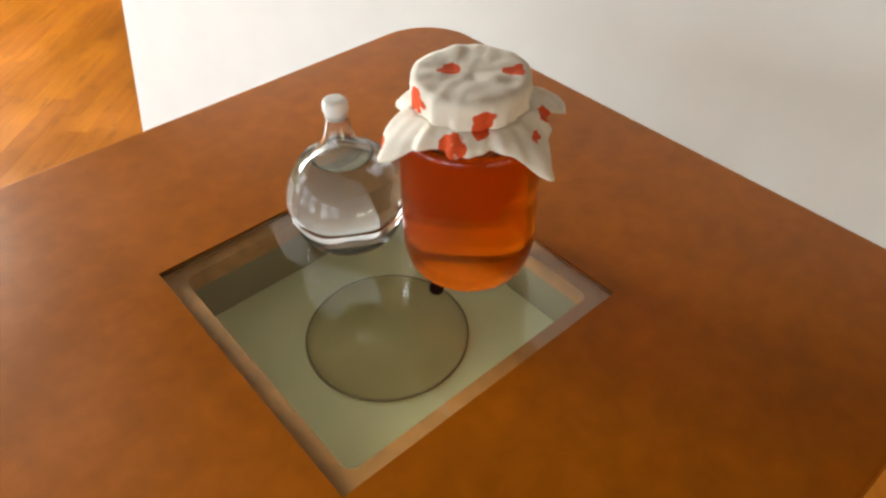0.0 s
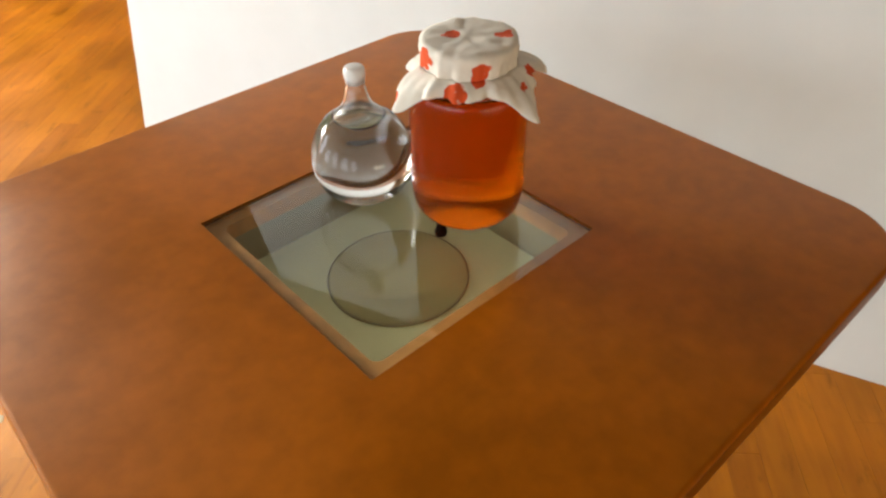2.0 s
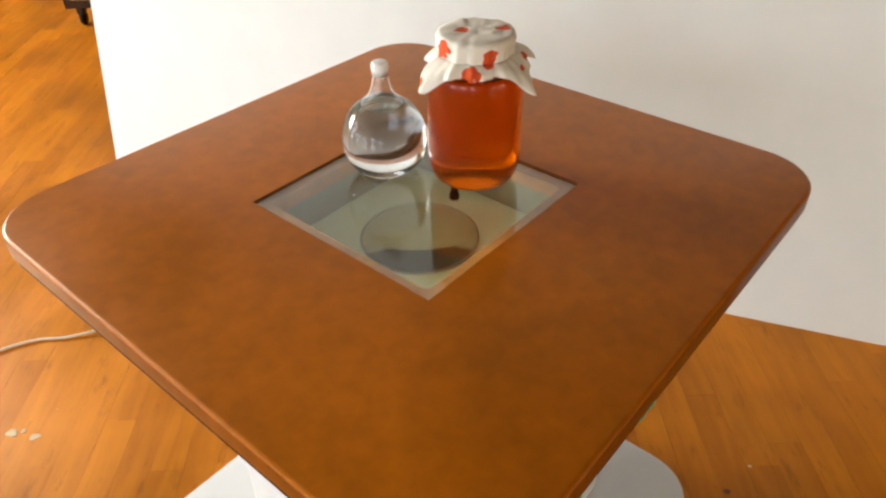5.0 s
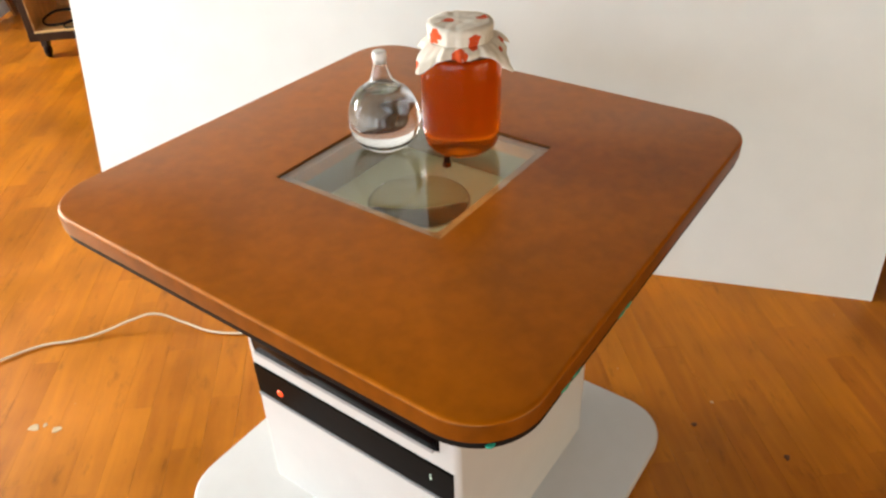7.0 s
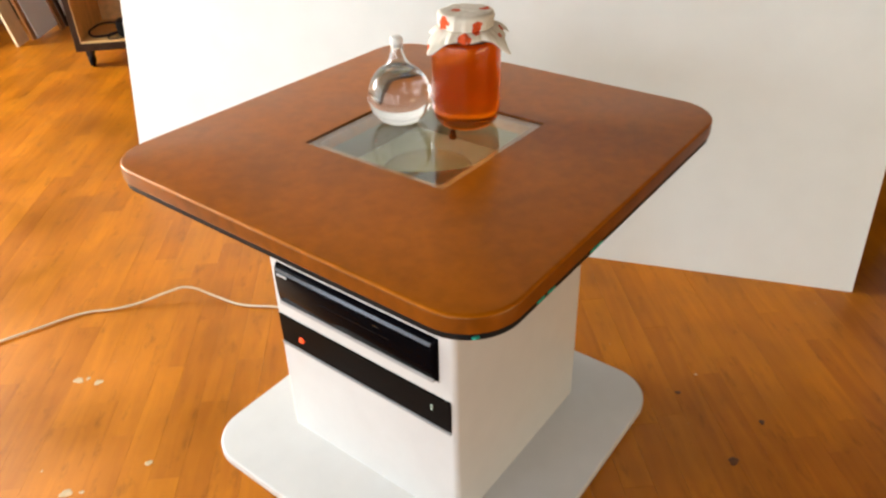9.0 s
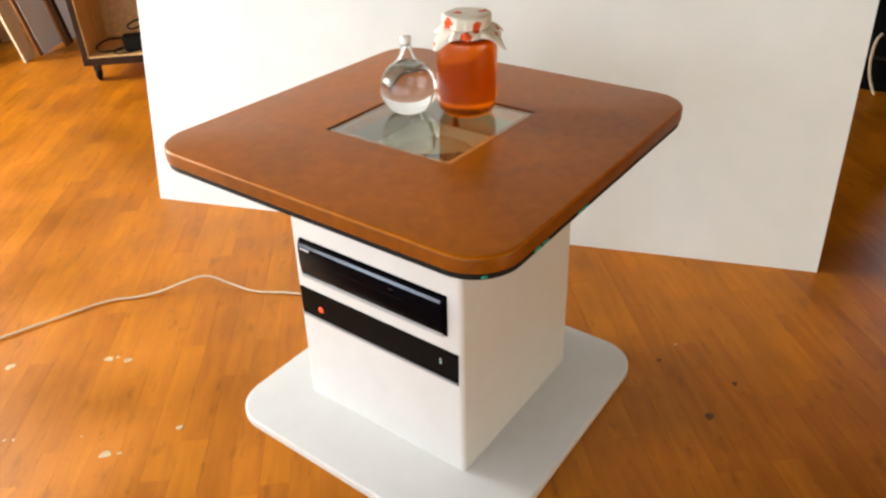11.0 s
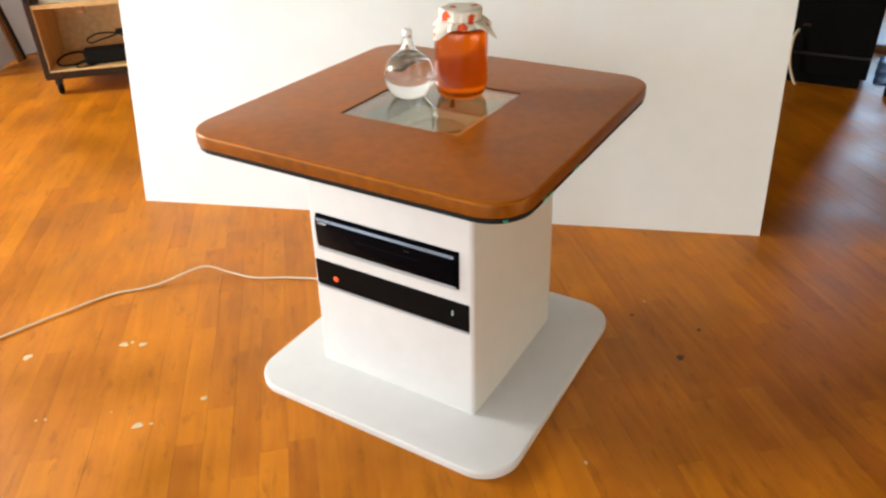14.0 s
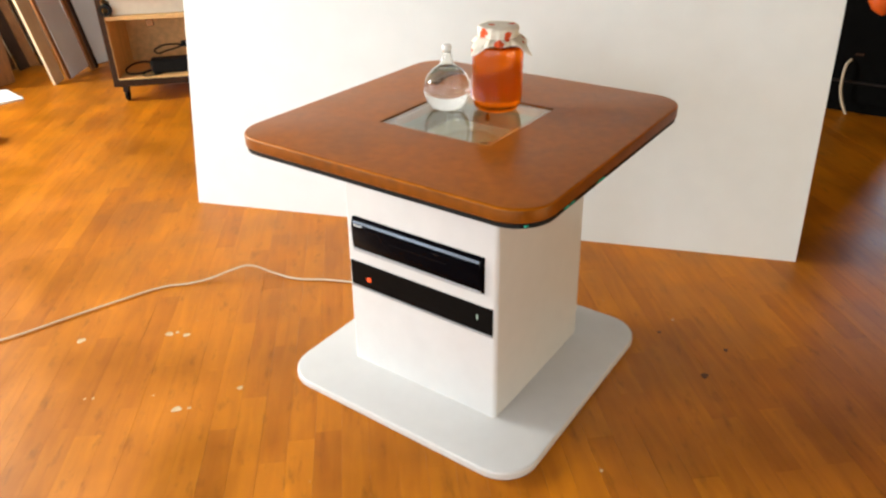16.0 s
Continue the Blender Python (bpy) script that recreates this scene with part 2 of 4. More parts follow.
M["shiny_grey"] = material("shiny_grey_metal", (0.10, 0.11, 0.13), 0.25, metal=0.8, spread=0.1, scale=12, stretch=(1, 6, 1))
M["grey_print"] = material("pale_grey_print", (0.6, 0.6, 0.6), 0.5)
M["led"] = material("red_lamp", (0.9, 0.1, 0.02), 0.3, emission=(1.0, 0.06, 0.006), strength=1.1)
M["led_green"] = material("pale_green_lamp", (0.5, 0.6, 0.5), 0.3, emission=(0.55, 0.75, 0.6), strength=0.5)
M["cable"] = material("white_cable", (0.64, 0.54, 0.40), 0.5, spread=0.05, scale=50)
M["ply"] = material("plywood", (0.72, 0.46, 0.19), 0.55, spread=0.18, scale=30, stretch=(1, 6, 1), bump=0.1)
M["dark_wood"] = material("dark_wood", (0.036, 0.016, 0.007), 0.6, spec=0.2, spread=0.3, scale=30, stretch=(6, 6, 0.5), bump=0.1)
M["brown_wood"] = material("brown_wood", (0.28, 0.12, 0.035), 0.55, spread=0.3, scale=30, stretch=(6, 6, 0.5), bump=0.1)
M["pale_wood"] = material("pale_board", (0.72, 0.60, 0.40), 0.6, spread=0.1, scale=20, stretch=(3, 3, 0.5))
M["dark_metal"] = material("dark_metal", (0.025, 0.02, 0.018), 0.4, metal=0.4, spread=0.2, scale=40)
M["rubber"] = material("black_rubber", (0.006, 0.006, 0.006), 0.6, spec=0.2, spread=0.2, scale=40)
M["paper"] = material("cream_paper", (0.72, 0.68, 0.58), 0.8, spread=0.06, scale=25)
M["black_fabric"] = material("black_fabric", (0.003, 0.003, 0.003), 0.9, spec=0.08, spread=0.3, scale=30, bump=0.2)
M["orange_plastic"] = material("orange_plastic", (0.75, 0.12, 0.012), 0.45, spread=0.15, scale=30)
M["blue_plastic"] = material("blue_plastic", (0.22, 0.38, 0.62), 0.25, spread=0.15, scale=20, spec=0.8)
M["paint_drop"] = material("dried_white_paint", (0.58, 0.43, 0.25), 0.7, spread=0.15, scale=80)
M["dark_mark"] = material("dark_stain", (0.12, 0.042, 0.008), 0.6, spread=0.3, scale=80)
M["gap"] = material("floor_joint", (0.28, 0.09, 0.008), 0.8)
M["plank"] = plank_material("floor_strip", (0.31, 0.078, 0.002), (0.62, 0.208, 0.003), False)
M["plank_far"] = plank_material("floor_strip_far", (0.31, 0.078, 0.002), (0.62, 0.208, 0.003), True)
M["window_frame"] = material("window_frame_paint", (0.7, 0.68, 0.64), 0.5, spread=0.05, scale=20)

# ---- mesh helpers ----


def part(name, bm, mat, parent=None, label="", smooth=False, recalc=True):
    """Links a bmesh as one mesh object, under a thing or a part."""
    if recalc:
        bmesh.ops.recalc_face_normals(bm, faces=bm.faces)
    me = bpy.data.meshes.new(name)
    bm.to_mesh(me)
    bm.free()
    me.materials.append(mat)
    if smooth:
        for f in me.polygons:
            f.use_smooth = True
    ob = new(name, me)
    if parent is not None:
        ob.parent = parent
    if label:
        tagged(ob, label)
    return ob


def soft_edges(ob, angle=40):
    """Smooth shading with sharp edges beyond the angle."""
    for f in ob.data.polygons:
        f.use_smooth = True
    bm = bmesh.new()
    bm.from_mesh(ob.data)
    for e in bm.edges:
        e.smooth = len(e.link_faces) == 2 and e.calc_face_angle(0) < radians(angle)
    bm.to_mesh(ob.data)
    bm.free()
    return ob


def empty(name, m=None, **tags):
    ob = new(name)
    ob.empty_display_size = 0.1
    if m is not None:
        ob.matrix_world = m
    return tagged(ob, **tags)


def add_box(bm, x0, x1, y0, y1, z0, z1, bevel=0.0, segs=2):
    b = bmesh.new()
    bmesh.ops.create_cube(b, size=1)
    bmesh.ops.transform(b, matrix=Matrix.Translation(((x0 + x1) / 2, (y0 + y1) / 2, (z0 + z1) / 2)) @ Matrix.Diagonal((x1 - x0, y1 - y0, z1 - z0, 1)), verts=b.verts)
    if bevel:
        bmesh.ops.bevel(b, geom=b.edges[:], offset=bevel, segments=segs, profile=0.5, affect="EDGES")
    join(bm, b)


def join(bm, b, m=None):
    if m is not None:
        bmesh.ops.transform(b, matrix=m, verts=b.verts)
    tmp = bpy.data.meshes.new("tmp")
    b.to_mesh(tmp)
    b.free()
    bm.from_mesh(tmp)
    bpy.data.meshes.remove(tmp)


def box(x0, x1, y0, y1, z0, z1, bevel=0.0, segs=2):
    bm = bmesh.new()
    add_box(bm, x0, x1, y0, y1, z0, z1, bevel, segs)
    return bm


def rounded_square(w, d, r, n=10):
    pts = []
    for cx, cy, a0 in ((w - r, d - r, 0), (-w + r, d - r, 90), (-w + r, -d + r, 180), (w - r, -d + r, 270)):
        for k in range(n + 1):
            a = radians(a0 + 90 * k / n)
            pts.append((cx + r * math.cos(a), cy + r * math.sin(a)))
    return pts


def stack(rings, cap=True):
    """A skin over rings of equally many points (x, y, z)."""
    bm = bmesh.new()
    rows = [[bm.verts.new(p) for p in ring] for ring in rings]
    n = len(rings[0])
    for a, b in zip(rows, rows[1:]):
        for k in range(n):
            bm.faces.new((a[k], a[(k + 1) % n], b[(k + 1) % n], b[k]))
    if cap:
        bm.faces.new(rows[0][::-1])
        bm.faces.new(rows[-1])
    return bm


def slab(w, d, r, z0, z1, ease, n=10):
    """A board with rounded corners and eased upper and lower edges."""
    rings = []
    for k in range(5):
        a = radians(90 * k / 4)
        rings.append([(x, y, z0 + ease * (1 - math.cos(a)) * 0 + ease * (1 - math.sin(a)) * 0 + ease * (k / 4)) for x, y in rounded_square(w - ease * (1 - math.sin(a)), d - ease * (1 - math.sin(a)), r, n)])
    for k in range(5):
        a = radians(90 * k / 4)
        rings.append([(x, y, z1 - ease * (1 - math.sin(a))) for x, y in rounded_square(w - ease * (1 - math.cos(a)), d - ease * (1 - math.cos(a)), r, n)])
    return stack(rings)


def lathe(profile, n=64, close=True):
    """A body of revolution from (radius, height) pairs."""
    bm = bmesh.new()
    rows = []
    for r, z in profile:
        if r < 1e-6:
            rows.append([bm.verts.new((0, 0, z))])
        else:
            rows.append([bm.verts.new((r * math.cos(2 * math.pi * k / n), r * math.sin(2 * math.pi * k / n), z)) for k in range(n)])
    for a, b in zip(rows, rows[1:]):
        for k in range(n):
            j = (k + 1) % n
            if len(a) == 1 and len(b) == 1:
                continue
            if len(a) == 1:
                bm.faces.new((a[0], b[k], b[j]))
            elif len(b) == 1:
                bm.faces.new((a[k], a[j], b[0]))
            else:
                bm.faces.new((a[k], a[j], b[j], b[k]))
    return bm


def moved(bm, by):
    bmesh.ops.translate(bm, vec=by, verts=bm.verts)
    return bm


def smooth_profile(pts, n=6):
    """A Catmull-Rom line through (radius, height) pairs."""
    out = []
    p = [pts[0], *pts, pts[-1]]
    for i in range(1, len(p) - 2):
        for k in range(n):
            t = k / n
            out.append(tuple(0.5 * (2 * b + (c - a) * t + (2 * a - 5 * b + 4 * c - d) * t * t + (3 * b - a - 3 * c + d) * t ** 3)
                             for a, b, c, d in zip(p[i - 1], p[i], p[i + 1], p[i + 2])))
    out.append(pts[-1])
    return [(max(r, 0.0), z) for r, z in out]


def tube(name, pts, r, mat, parent=None, label=""):
    """A round cable or tube through points."""
    c = bpy.data.curves.new(name, "CURVE")
    c.dimensions, c.bevel_depth, c.bevel_resolution, c.resolution_u = "3D", r, 3, 8
    s = c.splines.new("BEZIER")
    s.bezier_points.add(len(pts) - 1)
    for b, p in zip(s.bezier_points, pts):
        b.co = p
        b.handle_left_type = b.handle_right_type = "AUTO"
    tmp = new("tmp", c)
    dg = bpy.context.evaluated_depsgraph_get()
    me = bpy.data.meshes.new_from_object(tmp.evaluated_get(dg))
    bpy.data.objects.remove(tmp)
    bpy.data.curves.remove(c)
    me.name = name
    me.materials.clear()
    me.materials.append(mat)
    for f in me.polygons:
        f.use_smooth = True
    ob = new(name, me)
    if parent is not None:
        ob.parent = parent
    if label:
        tagged(ob, label)
    return ob


# ---- the room ----


def wall_with_openings(name, axis, at, thick, a0, a1, h, holes, mat="wall", label="plain off-white painted wall of the workshop room"):
    """A wall along x or y with its openings, in order."""
    bm = bmesh.new()
    cells, at_ = [], a0
    for p, q, z0, z1 in holes:
        cells += [(at_, p, 0, h), (p, q, 0, z0), (p, q, z1, h)]
        at_ = q
    cells.append((at_, a1, 0, h))
    for p, q, z0, z1 in cells:
        if q - p < 1e-4 or z1 - z0 < 1e-4:
            continue
        if axis == "x":
            add_box(bm, min(at, at + thick), max(at, at + thick), p, q, z0, z1)
        else:
            add_box(bm, p, q, min(at, at + thick), max(at, at + thick), z0, z1)
    return tagged(part(name, bm, M[mat]), label, "wall", kind="structure")


def window(name, axis, at, hole, mullions, rails):
    """A painted frame with its bars in a wall's opening."""
    top = empty(name, label="plain white barred window assumed round a light in the wall", category="window", kind="structure")
    a0, a1, z0, z1 = hole
    t = 0.05

    def bar(nm, p, q, r0, r1):
        if axis == "x":
            part(nm, box(at - 0.03, at + 0.03, p, q, r0, r1, 0.006), M["window_frame"], top)
        else:
            part(nm, box(p, q, at - 0.03, at + 0.03, r0, r1, 0.006), M["window_frame"], top)

    bar("frame_side", a0, a0 + t, z0, z1)
    bar("frame_side", a1 - t, a1, z0, z1)
    bar("frame_head", a0 + t, a1 - t, z1 - t, z1)
    bar("frame_sill", a0 + t, a1 - t, z0, z0 + t)
    for f in mullions:
        c = a0 + (a1 - a0) * f
        bar("mullion", c - 0.025, c + 0.025, z0 + t, z1 - t)
    for z, w in rails:
        bar("rail", a0 + t, a1 - t, z - w, z + w)
    return top


R_ = ROOM
wall_with_openings("wall_west", "x", R_["x0"], -0.2, R_["y0"], R_["y1"], R_["h"], WIN_A)
wall_with_openings("wall_east", "x", R_["x1"], 0.2, R_["y0"], R_["y1"], R_["h"], [WIN_C], "dimmed_wall", "far wall with the room's dimness put into its dark brown colour")
wall_with_openings("wall_north", "y", R_["y1"], 0.2, R_["x0"] - 0.2, R_["x1"] + 0.2, R_["h"], [WIN_B, WIN_D])
wall_with_openings("wall_south", "y", R_["y0"], -0.2, R_["x0"] - 0.2, R_["x1"] + 0.2, R_["h"], [FILL_E], "low_bounce_wall", "unseen south wall, coloured brown to weaken the bounced light")
for hole in WIN_A:
    window("window_1", "x", R_["x0"] - 0.04, hole, (), ((1.15, 0.02),))
window("window_2", "y", R_["y1"] + 0.04, WIN_B, (0.5,), ())
window("window_4", "y", R_["y1"] + 0.04, WIN_D, (0.333, 0.667), ())
# Bars for the opening that holds the added fill
window("window_5", "y", R_["y0"] - 0.04, FILL_E, (0.333, 0.667), ())
window("window_3", "x", R_["x1"] + 0.04, WIN_C, (), ((0.72, 0.12),))
tagged(part("ceiling", box(R_["x0"] - 0.2, R_["x1"] + 0.2, R_["y0"] - 0.2, R_["y1"] + 0.2, R_["h"], R_["h"] + 0.1), M["ceiling"]),
       "unseen ceiling of the room, coloured dark to cut fill from above", "ceiling", kind="structure")
# a short white wall behind the trolley, on which the boards lean
tagged(part("wall_partition", box(1.20, 4.2, 4.22, 4.34, 0, 1.45, 0.004), M["board"]), "white painted partition wall behind the trolley", "wall", kind="structure")

# ---- the leaning white board ----
PL, PR = Vector((0.223, 1.588, 0)), Vector((1.113, -0.715, 0))
along = (PR - PL).normalized()
lean = radians(11.2)
away = Vector((-along.y, along.x, 0))
up = Vector((0, 0, 1)) * math.cos(lean) + away * math.sin(lean)
out = along.cross(up).normalized()
if out.dot(away) < 0:
    out = -out
PANEL_H, PANEL_T = 2.44, 0.018
panel = empty("display_screen", label="large plain white board leaning back, its lower edge on the floor", category="screen board")
m = Matrix((( along.x, up.x, out.x, PL.x), (along.y, up.y, out.y, PL.y), (along.z, up.z, out.z, PL.z), (0, 0, 0, 1)))
panel.matrix_world = m
W = (PR - PL).length
part("face_sheet", box(0, W, 0, PANEL_H, 0.0, 0.003), M["board"], panel)
part("core", box(0.001, W - 0.001, 0.001, PANEL_H - 0.001, 0.0031, PANEL_T - 0.0031), M["board_edge"], panel, "pale core showing at the edges")
part("back_sheet", box(0, W, 0, PANEL_H, PANEL_T - 0.003, PANEL_T), M["board"], panel)
# the batten stand that holds it up from behind
stand = empty("easel_prop", label="plain wooden prop that holds the white board up from behind", category="prop")
for s in (0.45, W - 0.45):
    top_pt = PL + along * s + up * 1.05 + out * (PANEL_T + 0.016)
    foot = Vector((top_pt.x + away.x * 0.22, top_pt.y + away.y * 0.22, 0.012))
    d = foot - top_pt
    b = box(-0.02, 0.02, -0.012, 0.012, 0, d.length, 0.002)
    bmesh.ops.transform(b, matrix=Matrix.Translation(top_pt) @ d.to_track_quat("Z", "Y").to_matrix().to_4x4(), verts=b.verts)
    part("strut", b, M["brown_wood"], stand)

# ---- the table ----
TOP, HALF, HOLE = 0.750, 0.431, 0.165
table = empty("pedestal_table", label="square brown-stained pedestal table with a white column and base", category="table")


def ring_board(w, r, hole, z0, z1, ease, n=12):
    """A board with rounded corners, eased edges and a square hole."""
    outer = rounded_square(w, w, r, n)
    cnt = len(outer)

    def inner_pt(k):
        x, y = outer[k]
        s = hole / max(abs(x), abs(y))
        return (x * s, y * s)

    # make the square's corners fall on points of the ring
    inner = [inner_pt(k) for k in range(cnt)]
    for c in range(4):
        k = c * (n + 1) + n // 2
        x, y = outer[k]
        inner[k] = (math.copysign(hole, x), math.copysign(hole, y))
    rings = [[(x, y, z0) for x, y in inner]]
    rings.append([(x, y, z0) for x, y in rounded_square(w - ease * 0.5, w - ease * 0.5, r, n)])
    rings.append([(x, y, z0 + ease * 0.5) for x, y in outer])
    for k in range(5):
        a = radians(90 * k / 4)
        o = ease * (1 - math.cos(a))
        rings.append([(x, y, z1 - ease + ease * math.sin(a)) for x, y in rounded_square(w - o, w - o, r - o * 0.5, n)])
    rings.append([(x, y, z1) for x, y in inner])
    bm = bmesh.new()
    rows = [[bm.verts.new(p) for p in ring] for ring in rings]
    rows.append(rows[0])
    for a, b in zip(rows, rows[1:]):
        for k in range(cnt):
            j = (k + 1) % cnt
            bm.faces.new((a[k], a[j], b[j], b[k]))
    return bm


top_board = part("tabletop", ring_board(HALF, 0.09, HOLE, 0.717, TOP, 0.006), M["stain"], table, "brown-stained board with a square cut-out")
top_board.data.materials.append(M["stain_shaded"])        # shade put into the colour: the lamps light the rim too strongly
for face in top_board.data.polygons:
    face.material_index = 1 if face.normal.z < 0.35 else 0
soft_edges(top_board, 30)
soft_edges(part("underlay", ring_board(HALF - 0.003, 0.088, HOLE - 0.002, 0.706, 0.7165, 0.002), M["black_edge"], table, "thin black layer under the top"), 30)
# flecks of green paint left along the lower edge
rng = random.Random(5)
for x, y in ((-0.285, -0.4285), (-0.258, -0.4285), (-0.13, -0.4285), (-0.11, -0.4285), (-0.4025, -0.3995)):
    b = bmesh.new()
    bmesh.ops.create_icosphere(b, subdivisions=2, radius=1)
    along_x = abs(y) > abs(x)
    bmesh.ops.transform(b, matrix=Matrix.Translation((x, y, 0.712)) @ Matrix.Diagonal((0.012 if along_x else 0.007, 0.002 if along_x else 0.006, 0.0026, 1)), verts=b.verts)
    for v in b.verts:
        v.co += Vector((rng.uniform(-1, 1), 0, rng.uniform(-0.6, 0.6))) * 0.0015
    part("paint_fleck", b, M["green"], table, "fleck of green paint")

# the ledge that carries the glass, and the tray below
def square_ring(o, i, z0, z1):
    bm = bmesh.new()
    add_box(bm, -o, o, i, o, z0, z1)
    add_box(bm, -o, o, -o, -i, z0, z1)
    add_box(bm, i, o, -i, i, z0, z1)
    add_box(bm, -o, -i, -i, i, z0, z1)
    return bm


def round_hole_ring(o, i, r, z0, z1, n=8):
    """A square ring whose inner corners are rounded."""
    inner = rounded_square(i, i, r, n)
    outer = []
    for x, y in inner:
        if abs(x) > i - r and abs(y) > i - r:
            outer.append((math.copysign(o, x), math.copysign(o, y)))
        else:
            outer.append((x * o / i, y * o / i))
    bm = bmesh.new()
    rows = [[bm.verts.new((x, y, z)) for x, y in ring] for ring, z in ((inner, z0), (outer, z0), (outer, z1), (inner, z1))]
    cnt = len(inner)
    for a, b in zip(rows, rows[1:] + rows[:1]):
        for k in range(cnt):
            j = (k + 1) % cnt
            bm.faces.new((a[k], a[j], b[j], b[k]))
    bmesh.ops.remove_doubles(bm, verts=bm.verts, dist=1e-6)
    return bm


soft_edges(part("glass_ledge", round_hole_ring(HOLE - 0.0005, 0.1475, 0.011, 0.718, 0.7395), M["ledge"], table, "stained wooden rebate round the glass"), 50)
part("tray_side", square_ring(0.158, 0.1492, 0.655, 0.7175), M["tray_wall"], table, "brown side of the tray")
part("tray_floor", box(-0.149, 0.149, -0.149, 0.149, 0.655, 0.667), M["tray"], table, "pale green tray under the glass")
pane = part("glass_pane", box(1e-4 - HOLE, HOLE - 1e-4, 1e-4 - HOLE, HOLE - 1e-4, 0.7400, 0.7470, 0.0005, 1), M["pane"], table, "clear glass pane let into the top")
pane.visible_shadow = False
dome = part("glass_dome", lathe(smooth_profile([(0, 0.692), (0.03, 0.690), (0.055, 0.685), (0.074, 0.678), (0.0855, 0.6705), (0.0868, 0.6676)], 4) + [(0, 0.6676)], 64), M["dome"], table, "low brownish glass dome under the pane", smooth=True)
dome.visible_shadow = False
part("dome_rim", lathe([(0.0868, 0.6672), (0.0888, 0.6672), (0.0890, 0.6690), (0.0880, 0.6700), (0.0868, 0.6695), (0.0868, 0.6672)], 64), M["tray_wall"], table, "thin brown rim round the dome", smooth=True)
b = lathe([(0, 0.7195), (0.004, 0.7195), (0.0075, 0.722), (0.008, 0.727), (0.006, 0.731), (0.005, 0.7398), (0, 0.7398)], 20)
bmesh.ops.translate(b, vec=(0.050, -0.026, 0), verts=b.verts)
part("black_knob", b, M["matt_black"], table, "small black knob under the glass", smooth=True)

# the top sits a little off the column's axis
for ob in table.children:
    ob.location = (0.004, 0.003, 0.0)

# column, with two slots in its front
COL0, COL1, CR = 0.249, 0.240, 0.012
Z0, Z1 = 0.026, 0.7055
UP = (-0.207, 0.216, 0.4010, 0.5050)      # y, y, z, z of the upper slot
LO = (-0.235, 0.232, 0.2820, 0.3655)    # the lower slot


def col_half(z):
    return COL0 + (COL1 - COL0) * (z - Z0) / (Z1 - Z0)


def column_section(bm, z0, z1, slot):
    """A length of the hollow column, open at the front where there is a slot."""
    def outline(w):
        return rounded_square(w, w, CR, 6)
    t = 0.016
    if slot is None:
        rows = []
        for w, z in ((col_half(z0), z0), (col_half(z1), z1), (col_half(z1) - t, z1), (col_half(z0) - t, z0)):
            rows.append([bm.verts.new((x, y, z)) for x, y in outline(w)])
        rows.append(rows[0])
        n = len(rows[0])
        for a, b in zip(rows, rows[1:]):
            for k in range(n):
                bm.faces.new((a[k], a[(k + 1) % n], b[(k + 1) % n], b[k]))
        return
    ya, yb = slot
    rows = []
    for w, z in ((col_half(z0), z0), (col_half(z1), z1)):
        o = rounded_square(w, w, CR, 6)
        i = rounded_square(w - t, w - t, CR, 6)
        # start after the slot, run round the back, and end before it
        o = o[14:] + o[:14]
        i = i[14:] + i[:14]
        loop = [(-w, ya)] + o + [(-w, yb)] + [(-w + t, yb)] + i[::-1] + [(-w + t, ya)]
        rows.append([bm.verts.new((x, y, z)) for x, y in loop])
    a, b = rows
    n = len(a)
    for k in range(n):
        bm.faces.new((a[k], a[(k + 1) % n], b[(k + 1) % n], b[k]))


bm = bmesh.new()
for z0, z1, s in ((Z0, LO[2], None), (LO[2], LO[3], LO[:2]), (LO[3], UP[2], None), (UP[2], UP[3], UP[:2]), (UP[3], Z1, None)):
    column_section(bm, z0, z1, s)
bmesh.ops.remove_doubles(bm, verts=bm.verts, dist=1e-5)
for v in bm.verts:      # a little less deep than wide
    v.co.x *= 0.948 if v.co.x > 0 else 1.0
    v.co.y *= 0.985 if v.co.y > 0 else 1.0
soft_edges(part("column", bm, M["white_lacquer"], table, "white lacquered square column with two slots"), 35)
soft_edges(part("base_plate", moved(slab(0.396, 0.396, 0.10, 0.0, 0.026, 0.005, 14), (-0.022, -0.016, 0)), M["white_lacquer"], table, "white rounded base plate"), 40)

# ---- the two devices in the column ----
player = empty("disc_player", label="glossy black disc player set into the white column", category="player")
fx = -col_half(0.4535)
prof = [(fx + 0.012, 0.4030), (fx - 0.004, 0.4040), (fx - 0.010, 0.4125), (fx - 0.013, 0.44), (fx - 0.013, 0.4765), (fx - 0.010, 0.4925), (fx - 0.003, 0.5020), (fx + 0.012, 0.5040)]


def bowed_front(prof, y0, y1, back, r):
    """A front swept along y, with softened ends."""
    bm = bmesh.new()
    rows = []
    for y, s in ((y0, 0.0), (y0 + r * 0.3, 0.75), (y0 + r, 1.0), (y1 - r, 1.0), (y1 - r * 0.3, 0.75), (y1, 0.0)):
        row = [bm.verts.new((fx + (x - fx) * (s if x < fx else 1), y, z)) for x, z in prof]
        row += [bm.verts.new((back, y, prof[-1][1])), bm.verts.new((back, y, prof[0][1]))]
        rows.append(row)
    n = len(rows[0])
    for a, b in zip(rows, rows[1:]):
        for k in range(n):
            bm.faces.new((a[k], a[(k + 1) % n], b[(k + 1) % n], b[k]))
    bm.faces.new(rows[0])
    bm.faces.new(rows[-1][::-1])
    return bm


